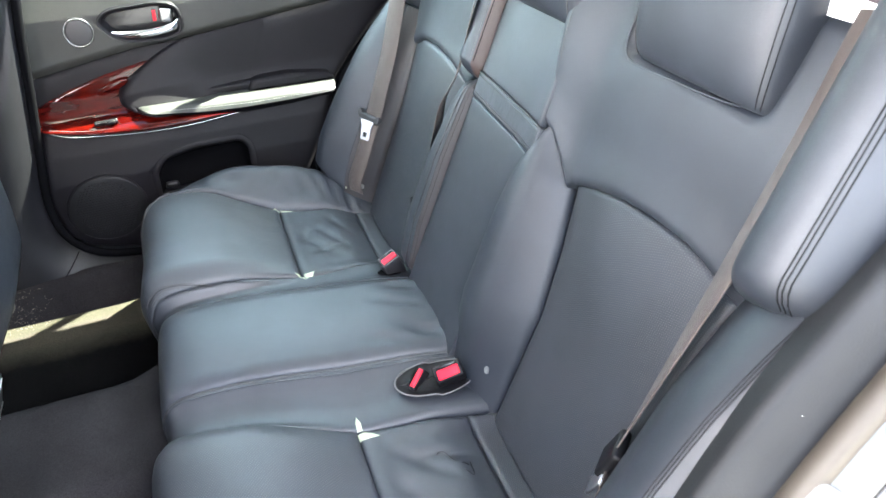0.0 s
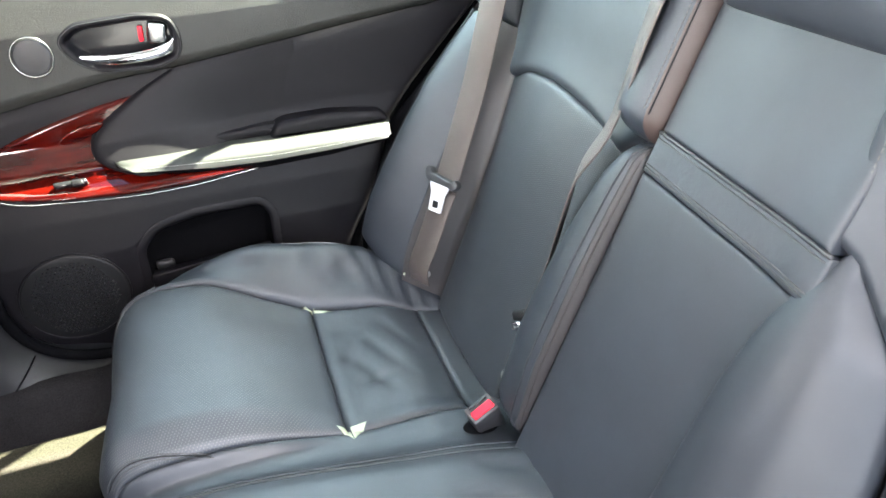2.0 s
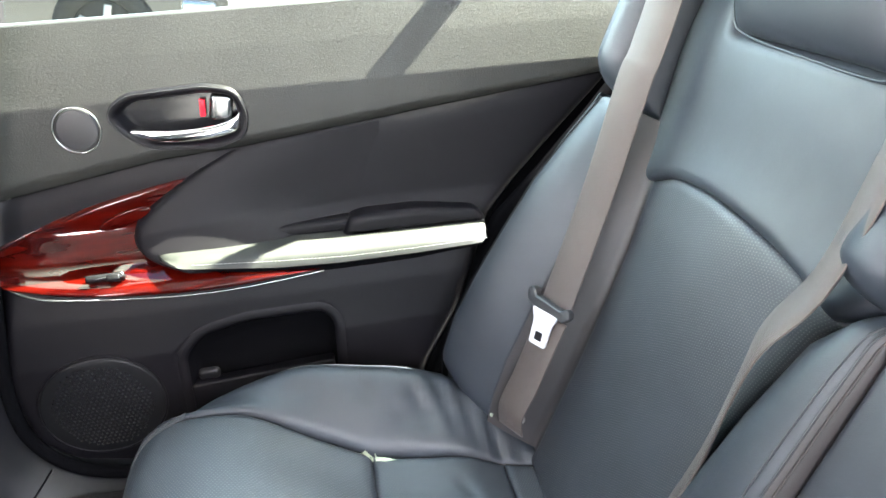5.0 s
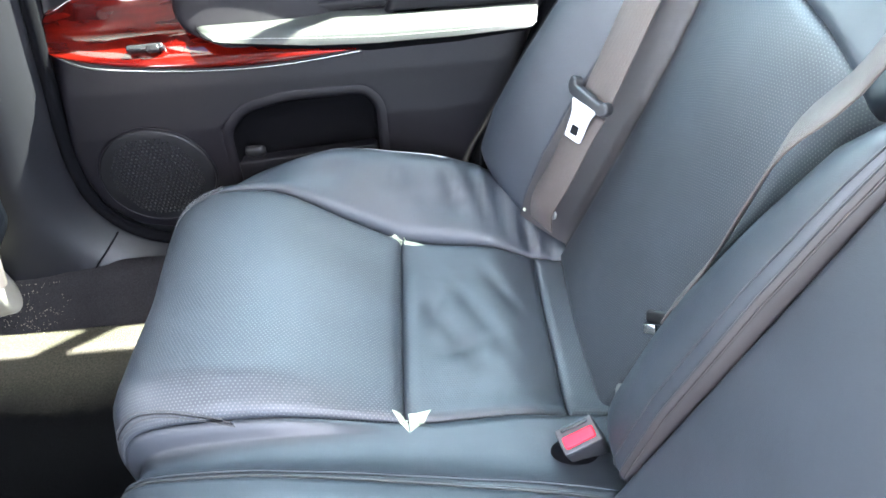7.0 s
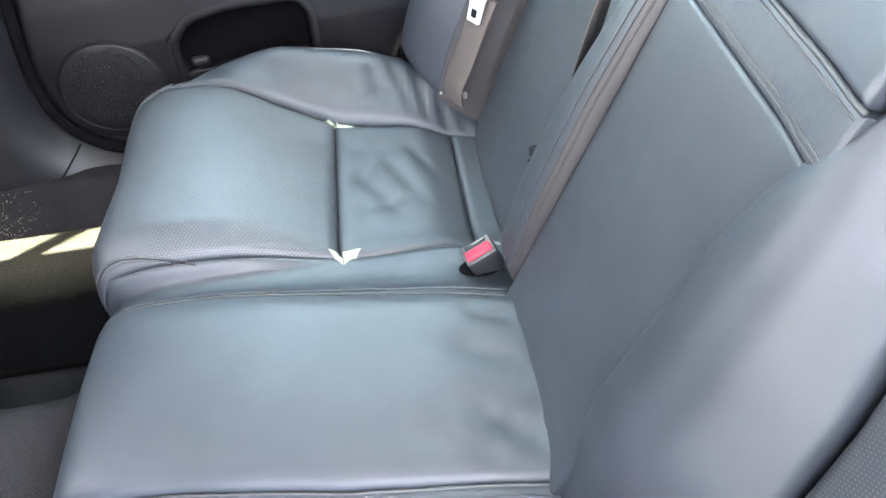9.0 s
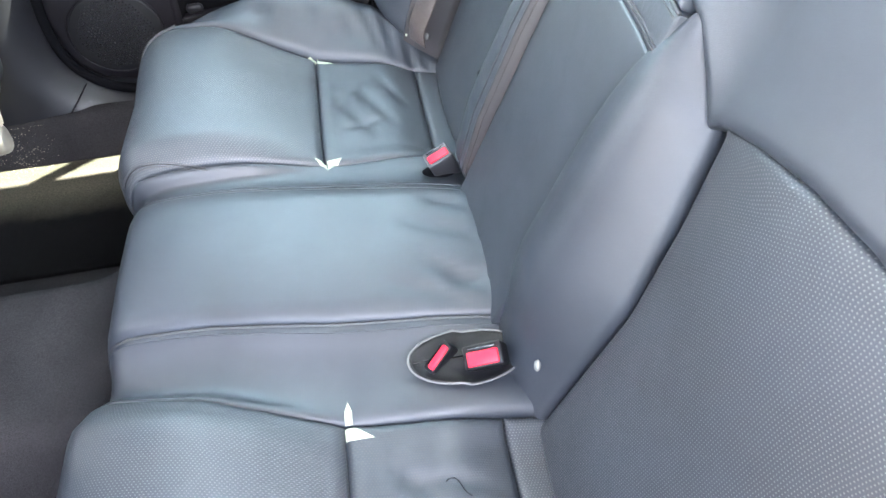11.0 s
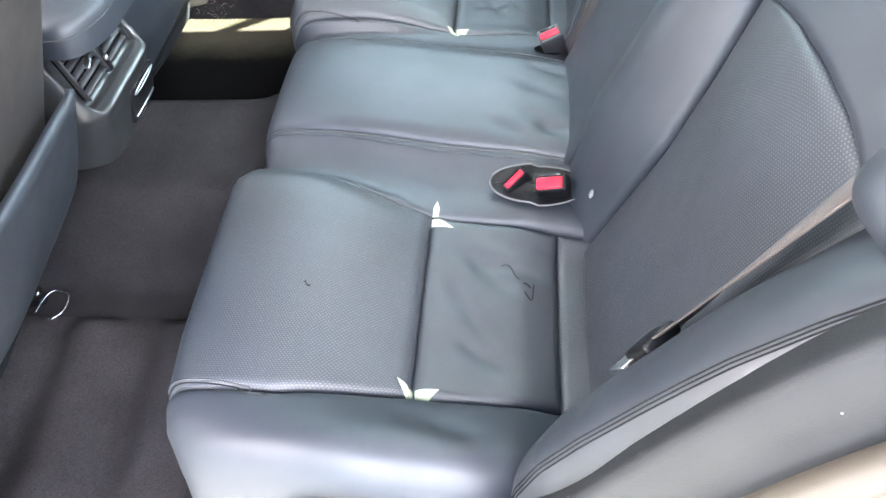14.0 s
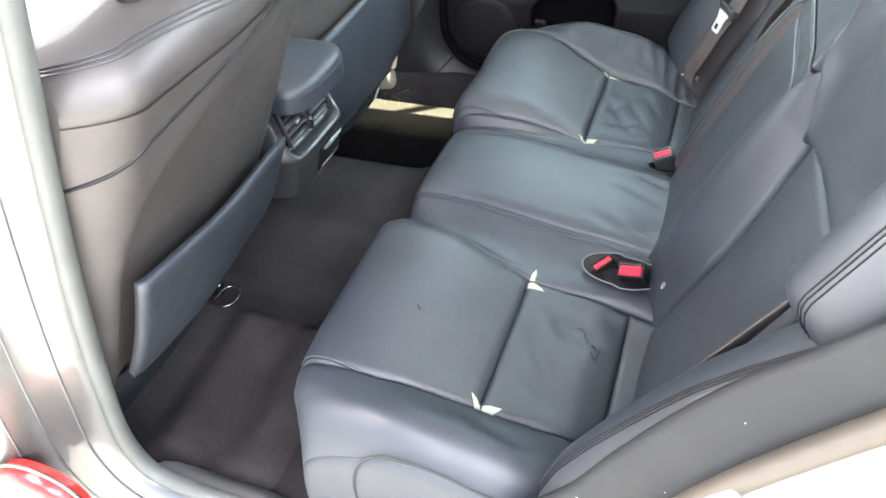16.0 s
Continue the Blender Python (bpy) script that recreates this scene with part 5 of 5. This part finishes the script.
body = tagged(part("wall_near", rows_mesh([jamb(d, y) for d, y in ((.0, -.655), (-.004, -.664), (.000, -.676), (.010, -.682), (.020, -.690), (.034, -.694), (.052, -.705), (.066, -.725), (.074, -.75), (.088, -.765), (.11, -.77))], True)[0], SILVER, kind="structure"), "silver painted door frame of the car body", "car body")
seal = [jamb(d, y) for d, y in ((-.006, -.648), (-.012, -.656), (-.010, -.668), (.0, -.674), (.006, -.668))]
k0, k1 = 76, 132
# one seal in two colours: the rear stretch has warm reflected light painted in
tagged(part("trim_near_seal", rows_mesh([r[k0:k1 + 1] for r in seal])[0], WARM_LIT_SEAL, kind="structure"), "rubber seal behind the near door opening, coloured tan for warm reflected light", "trim")
tagged(part("trim_front_seal", rows_mesh([r[k1:] + r[:k0 + 1] for r in seal])[0], PALE_SEAL, kind="structure"), "pale grey seal round the front of the near door opening", "trim")
# rest of the body side to roof, tail and front
box = []
for p in inset(ring, -.11):
    c = Vector((.02, .55))
    d = (p - c)
    k = min(abs((1.5 if d.x > 0 else -.75) / d.x) if abs(d.x) > 1e-6 else 9, abs((.56 if d.y > 0 else -.75) / d.y) if abs(d.y) > 1e-6 else 9)
    q = c + d * max(k, 1.0)
    box.append(q)
rows = [jamb(.11, -.77)] + [[Vector((lerp(p.x, q.x, t), -.77 - .03 * math.sin(t * math.pi), lerp(p.y, q.y, t))) for p, q in zip(inset(ring, -.11), box)] for t in (.2, .5, 1)]
tagged(part("wall_near_skin", rows_mesh(rows, True)[0], SILVER, kind="structure"), "silver outer body side", "car body")

# grey plastic trim strip between the near wing and the frame
rows = []
for i in range(41):
    t = i / 40
    g = catmull([(-.06, .06), (-.005, .13), (.055, .215), (.110, .292), (.156, .361), (.196, .442), (.262, .553), (.345, .655), (.47, .81)], t)
    c = catmull([(-.04, .03), (.03, .09), (.10, .18), (.169, .299), (.212, .37), (.251, .439), (.316, .54), (.40, .66), (.50, .81)], t)
    e = catmull([(-.03, .03), (.06, .11), (.13, .20), (.213, .342), (.25, .415), (.287, .484), (.359, .592), (.44, .70), (.53, .84)], t)
    rows.append([Vector((g[0] + .03, -.600, g[1] - .03)), Vector((g[0] + .002, -.649, g[1] - .001)), Vector((g[0] - .001, -.657, g[1] + .001)), Vector((lerp(g[0], c[0], .12), -.664, lerp(g[1], c[1], .12))), Vector((lerp(g[0], c[0], .6), -.673, lerp(g[1], c[1], .6))), Vector((c[0], -.677, c[1])),
                 Vector((c[0] + .006, -.682, c[1] + .002)), Vector((lerp(c[0], e[0], .5) + .003, -.686, lerp(c[1], e[1], .5))), Vector((e[0], -.688, e[1])), Vector((e[0] + .02, -.692, e[1] - .012))])
tagged(part("trim_near_quarter", rows_mesh(rows)[0], DUSTY, kind="structure"), "dusty grey quarter trim beside the near wing", "trim")
rows = [[Vector((x, y, z)) for x in [lerp(-.50, .02, i / 12) for i in range(13)]] for y, z in ((-.60, .0), (-.612, .02), (-.625, .042), (-.642, .055), (-.658, .058), (-.68, .05))]
tagged(part("trim_near_sill", rows_mesh(rows)[0], GREY_PLASTIC, kind="structure"), "grey sill trim of the near door opening", "trim")

# latch pin on the frame
for d, y in ((.027, -.6935), (.062, -.7195), (.076, -.7545)):
    part("groove", tube(jamb(d, y), .0016, 5, True), GREY_PLASTIC, body)
latch = thing("door_stop", (.292, -.70, .477), "small rubber door stop with a screw on the silver frame", "door stop")
LM = Matrix.Translation((.288, -.710, .482)) @ Matrix.Rotation(radians(-55), 4, "Y") @ Matrix.Rotation(radians(90), 4, "X") @ Matrix.Diagonal((.66, .66, .8, 1))
part("base", slab(round_outline([(-.030, -.015), (.030, -.015), (.030, .015), (-.030, .015)], .014), lambda a, b, h: LM @ Vector((a, b, h)), .005, .003, .012), PALE_RUBBER, latch)
part("bumper", slab(ellipse(.012, 0, .012, .011, 24), lambda a, b, h: LM @ Vector((a, b, h)), .020, .006), GREY_PLASTIC, latch, "grey rubber bumper")
part("screw", slab(ellipse(-.015, 0, .008, .008, 20), lambda a, b, h: LM @ Vector((a, b, h)), .0075, .002), DARK_CHROME, latch)
loop = thing("door_striker", (.345, -.73, .52), "bent steel door striker loop on the frame", "door striker")
part("loop", tube(smooth_line([(.352, -.715, .500), (.352, -.745, .500), (.356, -.755, .504), (.374, -.755, .522), (.378, -.745, .526), (.378, -.715, .526)], 24), .004, 10), STEEL, loop)
part("plate", rbox((.046, .006, .030), pose(.366, -.729, .515, 0, -45, 0), .003, 2), DARK_PLASTIC, loop)

# ---- front seats ----
def seat_back(y0, sign, name, label, lean=.5, foot=-.636):
    seat = thing(name, (-.62, y0, .0), label, "car seat", "front seats")

    def S(z, v):
        # v 0..1 across from the door side to the tunnel side; the back of the seat
        hw = interp(z, [(.05, .25), (.25, .262), (.5, .268), (.70, .262), (.80, .24)])
        a = lerp(-1, 1, v)
        y = y0 + sign * a * hw
        x = foot + lean * z - .035 * smooth((a + .3) / 1.3) - 1.2 * max(0, abs(a) - .78) ** 2 - .05 * max(0, .22 - z) * 4
        return Vector((x, y, z))
    def edge_z(v):
        return interp(v, [(.0, .44), (.08, .47), (.105, .54), (.14, .575), (.2, .60), (.35, .632), (.6, .665), (1, .69)])
    rows = [[S(z, v) + Vector((-.013 * smooth((edge_z(v) - z) / .025) * smooth((v - .07) / .035), 0, 0)) for v in [j / 70 for j in range(71)]] for z in [lerp(.12, .70, i / 60) for i in range(61)]]
    # shell, dipping along a groove that sweeps up across the back
    part("back_shell", rows_mesh(rows)[0], SEAT_VINYL, seat, "black vinyl seat back shell")
    # sides
    for e in (0, 1):
        rows = []
        for k in range(8):
            t = k / 7
            rows.append([S(lerp(.12, .753, i / 34), e) + Vector((-.20 * t - .10 * (1 - math.sqrt(max(0.0, 1 - max(0, (lerp(.12, .753, i / 34) - .70) / .053) ** 2))), sign * (-1 if e == 0 else 1) * .03 * math.sin(t * math.pi * .6), 0)) for i in range(35)])
        part("side", rows_mesh(rows)[0], SEAT_VINYL, seat)
    # upper cushion with rounded top, falling towards both ends
    def T(v, ang):
        tz = .785 - .032 * max(0.0, (.36 - v) / .36) ** 2 - .032 * max(0.0, (v - .64) / .36) ** 2
        return S(.70 + (tz - .70) * math.sin(ang), v) + Vector((-.10 * (1 - math.cos(ang)), 0, 0))
    rows = [[S(.67, j / 40) + Vector((-.008, 0, 0)) for j in range(41)]]
    for i in range(13):
        t = i / 12
        ang = t * math.pi / 2
        rows.append([T(j / 40, ang) + Vector((-.003 * (t == 0), 0, 0)) for j in range(41)])
    part("top_roll", rows_mesh(rows)[0], SEAT_VINYL, seat)
    rows = [[T(j / 40, math.pi / 2) + Vector((-.12 * k / 5, 0, -.012 * (k / 5) ** 2)) for j in range(41)] for k in range(6)]
    part("top", rows_mesh(rows)[0], SEAT_VINYL, seat)
    groove = [S(interp(a, [(0, .62), (.06, .635), (.12, .652), (.3, .668), (.45, .680), (.63, .693), (1, .70)]), a) + Vector((.001, 0, .002)) for a in [i / 40 for i in range(41)]]
    groove = [S(.60, 0) + Vector((-.10, -sign * .006, -.03)), S(.605, 0) + Vector((-.05, -sign * .004, -.012)), S(.615, 0) + Vector((-.012, -sign * .002, 0))] + groove
    part("seam", tube(groove, .0026, 6), DARK_PLASTIC, seat)
    for k in range(3):
        part("stitching", tube([T(a, radians(interp(a, [(0, 66), (.1, 58), (.25, 47), (.42, 37), (1, 40)]) - 4.5 * k)) + Vector((.0012, 0, .001)) for a in [i / 40 for i in range(41)]], .0012, 5), PIPING, seat)
    # map pocket panel
    pocket = [[S(lerp(interp(v, [(.05, .240), (1, .105)]), interp(v, [(.05, .455), (.4, .42), (1, .365)]), i / 14), v) + Vector((.016 + .006 * math.sin(math.pi * i / 14), 0, 0)) for v in [lerp(.08, .93, j / 30) for j in range(31)]] for i in range(15)]
    bm, _ = rows_mesh(pocket)
    pp = part("seat_pocket", bm, LEATHER, seat, "black vinyl pocket panel")
    s2 = pp.modifiers.new("thick", "SOLIDIFY")
    s2.thickness, s2.offset = .012, -1
    # lower grey valance and foot
    rows = [[S(lerp(.03, .20, i / 6), j / 20) + Vector((-.005 + .025 * (1 - i / 6) if sign > 0 else -.02 - .03 * (1 - i / 6), 0, 0)) for j in range(21)] for i in range(7)]
    part("valance", rows_mesh(rows)[0], GREY_BOARD, seat, "grey felt board under the seat back")
    part("rail_cover", rbox((.13, .045, .17), pose(-.690 if sign < 0 else -.668, -sign * .617, .105, 0, -12, 0), .021, 5), CREAM_PLASTIC, seat, "cream plastic hinge cap")
    part("cushion", rbox((.42, .46, .18), pose(-.90, y0, .26, 0, 6, 0), .05, 4), SEAT_VINYL, seat)
    for v in (.24, .76):
        pc = T(v, radians(80))
        part("post_guide", slab(ellipse(0, 0, .022, .017, 28), lambda a, b, h: pc + Vector((b - .003, a, h - .008 - b * .25)), .018, .006), DARK_PLASTIC, seat)
        part("post", tube([pc, pc + Vector((.02, 0, .09))], .006, 12), CHROME, seat)
    hr = part("headrest", rbox((.10, .26, .17), pose(-.255, y0, .94, 0, 14, 0), .045, 5), SEAT_VINYL, seat)
    return seat


seat_back(-.38, 1, "front_seat", "black leather front seat seen from behind, with a seat pocket")
seat_back(.36, -1, "front_seat", "black leather front seat beside the far door", .02, -.565)

# ---- rear of the centre console ----
con = thing("centre_console", (-.55, 0, .14), "black centre console with rear air vents and padded lid", "console")


CY = .033
CON_MID = [(-.548, .12), (-.535, .17), (-.518, .22), (-.507, .246), (-.508, .254), (-.520, .259), (-.538, .263), (-.546, .300), (-.556, .345), (-.57, .37)]
CON_POD = [(-.548, .12), (-.535, .17), (-.518, .22), (-.508, .246), (-.510, .262), (-.518, .282), (-.528, .305), (-.542, .335), (-.560, .360), (-.59, .380)]


def con_S(t, v):
    """t up the rear face, v across; rounded pods stand at both sides of the recessed vents."""
    a = lerp(-1, 1, v)
    k = smooth((abs(a) - .74) / .10)
    c, d = catmull(CON_MID, t), catmull(CON_POD, t)
    x, z = lerp(c[0], d[0], k), lerp(c[1], d[1], k)
    hw = interp(z, [(.12, .098), (.2, .112), (.25, .121), (.30, .121), (.37, .114)])
    return Vector((x - .06 * abs(a) ** 8, CY + a * hw, z))


part("rear_face", rows_mesh([[con_S(i / 60, 0.5 - 0.5 * math.cos(math.pi * j / 48)) for j in range(49)] for i in range(61)])[0], GLOSSY_GREY, con, "satin grey rear block of the console")
for e in (0, 1):
    part("side", rows_mesh([[con_S(i / 60, e) + Vector((-.5 * k / 6, 0, 0)) for i in range(61)] for k in range(7)])[0], GLOSSY_GREY, con)
lid_o = round_outline([(-.88, CY - .112), (-.48, CY - .110), (-.452, CY - .06), (-.452, CY + .06), (-.48, CY + .110), (-.88, CY + .112)], .035)
part("lid", slab(lid_o, lambda a, b, h: Vector((a - .015, b, .362 + h)), .052, .022), LEATHER, con, "padded black leather console lid")
part("lid_seam", tube([Vector((p.x - .015, p.y, .392)) for p in inset(lid_o, -.0005)], .0012, 5, True), PIPING, con)
def on_vent(lift, b):
    return -.5455 - (b - .30) * .22 + lift


for s in (-1, 1):
    vent = part("air_vent", slab(rect(s * .043 - .038, .268, s * .043 + .038, .346, .004), lambda a, b, h: Vector((on_vent(h - .001, b), CY + a, b)), .003, .001, .004), SHADE_BLACK, con, "black slatted air vent")
    for k in range(5):
        zs = .278 + k * .0145
        part("slat", rbox((.010, .070, .0024), pose(on_vent(.006, zs), CY + s * .043, zs, 0, 25, 0), .0006, 1), COVER_GREY, vent)
    for k in (-1, 1):
        part("frame_edge", rbox((.010, .003, .080), pose(on_vent(.006, .307), CY + s * .043 + k * .0375, .307, 0, -12.5, 0), .001, 1), COVER_GREY, vent)
    part("vent_tab", rbox((.010, .016, .005), pose(on_vent(.012, .307), CY + s * .043 + .004, .307, 25, 0, 0), .0015, 2), STEEL, vent)
part("vent_divider", rbox((.012, .012, .084), pose(on_vent(.007, .307), CY, .307, 0, -12.5, 0), .003, 2), DARK_PLASTIC, con)
for k in (.290, .322):
    part("vent_knob", rbox((.008, .006, .008), pose(on_vent(.014, k), CY, k), .002, 3), STEEL, con)
ashtray = part("ashtray", slab(rect(-.005, .158, .088, .226, .008), lambda a, b, h: Vector((-.5165 + h + (b - .22) * .32, CY + a, b)), .003, .002, .01), DARK_PLASTIC, con, "black ashtray flap")
part("ashtray_line", tube([Vector((-.5175 + (z - .22) * .32 + .0045, CY + y, z)) for y, z in ((.006, .168), (.045, .166), (.084, .168))], .0012, 5), STEEL, ashtray)
leaf = [Vector((.045 + .040 * math.cos(a), .214 + .007 * math.sin(a) * (1 if math.sin(a) < 0 else .45))) for a in [2 * math.pi * k / 32 for k in range(32)]]
part("ashtray_pull", tube([Vector((-.5175 + (p.y - .22) * .32 + .0045, CY + p.x, p.y)) for p in leaf], .0010, 5, True), STEEL, ashtray)

# wire hook on the carpet behind the seat
hook = thing("wire_hook", (-.64, -.24, 0), "small bent wire clip on the carpet", "wire clip")
part("wire", tube(smooth_line([(-.66, -.26, .012), (-.645, -.225, .02), (-.62, -.222, .012), (-.618, -.25, .006), (-.635, -.27, .005)], 24), .0013, 6), DARK_CHROME, hook)
part("bracket", rbox((.03, .02, .03), pose(-.668, -.235, .02, 0, 0, 20), .004, 2), DARK_CHROME, hook)

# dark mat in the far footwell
plate("mat", rect(-.95, .28, -.24, .585, .02), lambda a, b, h: Vector((a, b, .002 + h)), .008, SUN_BAND_CARPET, "black carpet mat in the far footwell, sandy and sun-brightened towards the door", "floor mat", kind="")
rows = []
for i in range(71):
    x = lerp(-.95, -.24, i / 70)
    e = min(1, min(i, 70 - i) / 2)
    rows.append([Vector((x, y, .001 + (.016 + .014 * math.sin(x * 2 * math.pi / .15 + 3 * y)) * e * min(1, min(j, 24 - j) / 1.5))) for j, y in enumerate([lerp(-.61, -.26, k / 24) for k in range(25)])])
tagged(part("mat", rows_mesh(rows)[0], CARPET, None), "rippled black carpet mat behind the front seat", "floor mat")

# ---- red lamp low on the body side ----
lamp = thing("side_lamp", (-.54, -.79, .10), "red side lamp lens low on the silver body", "side lamp")
part("lens", slab(ellipse(-.545, .165, .085, .062, 40, .5), lambda a, b, h: Vector((a, -.772 - h, b)), .022, .016, .01), RED_LENS, lamp, "glossy red lens")
part("rim", tube([Vector((p.x, -.775, p.y)) for p in ellipse(-.545, .165, .088, .065, 48, .5)], .003, 6, True), SILVER, lamp)

# ---- outside: a parked car across the way ----
pc = thing("parked_car", (-2.7, 7.0, -.38), "parked tan and black car in the sun", "car")
prof = [(-3.9, .25), (-3.85, .65), (-3.3, .85), (-2.7, .90), (-2.1, 1.38), (-.9, 1.42), (-.1, .95), (.40, .86), (.62, .70), (.66, .25)]
pl = smooth_line([(a - .2, b) for a, b in prof], 60)
rows = [[Vector((p[0], y, -.38 + .0 + p[1] * (1 - k))) for p in pl] for y, k in ((6.35, .10), (6.30, .04), (6.5, .0), (7.4, .0), (7.9, .02), (8.0, .1))]
part("body", rows_mesh(rows)[0], BLACK_PAINT, pc)
for name, ks, mat in (("bumper", (0, .1, .19), GOLD_PAINT), ("side", (.19, .4, .7, 1), BLACK_PAINT)):
    rows = [[Vector((p[0], 6.29 + .02 * (k == 0), -.38 + lerp(.22, p[1] * .93, k))) for p in pl] for k in ks]
    part(name, rows_mesh(rows)[0], mat, pc)
for xw in (-3.2, -.35):
    whl = part("wheel", rows_mesh([[Vector((xw + r * math.cos(a), y, -.06 + r * math.sin(a))) for a in [2 * math.pi * k / 32 for k in range(32)]] for r, y in ((.20, 6.27), (.22, 6.24), (.31, 6.24), (.325, 6.27), (.325, 6.45))], True)[0], RUBBER, pc)
    part("rim", slab(ellipse(xw, -.06, .20, .20, 32), lambda a, b, h: Vector((a, 6.275 - h, b)), .01, .004), RUBBER, whl)
    for k in range(5):
        part("spoke", rbox((.18, .02, .05), pose(xw, 6.262, -.06) @ Matrix.Rotation(2 * math.pi * k / 5, 4, "Y") @ pose(.09, 0, 0), .008, 2), ALLOY, whl)
part("headlight", rbox((.22, .04, .10), pose(.26, 6.28, .04, 0, 10, 0), .03, 3), DARK_CHROME, pc)
for ob in pc.children_recursive:
    ob.data.transform(Matrix(((1.25, 0, 0, -1.193), (0, 1.25, 0, -1.575), (0, 0, 1.25, .095), (0, 0, 0, 1))))

# ---- sand and crumbs ----
rg = random.Random(41)


def grains(spots):
    bm = bmesh.new()
    for x, y, z, r in spots:
        m = pose(x, y, z, rg.uniform(0, 360), rg.uniform(0, 360), rg.uniform(0, 360)) @ Matrix.Diagonal((r, r * rg.uniform(.6, 1), r * rg.uniform(.5, .9), 1))
        bmesh.ops.create_icosphere(bm, subdivisions=1, radius=1, matrix=m)
    return bm


SAND = plastic("sand", (0.16, 0.14, 0.11), 0.85, 900, 0.3, 0.2)
spots = []
for k in range(260):
    x, y = rg.gauss(-.610, .035), rg.gauss(.600, .018)
    y = min(y, .625)
    spots.append((x, y, .0115 if y < .58 else floor_z(x, y) + .001, rg.uniform(.0005, .0013)))
tagged(part("grit", grains(spots), SAND, None, smooth=False), "pale sand grit scattered beside the far mat", "grit", kind="stuff")
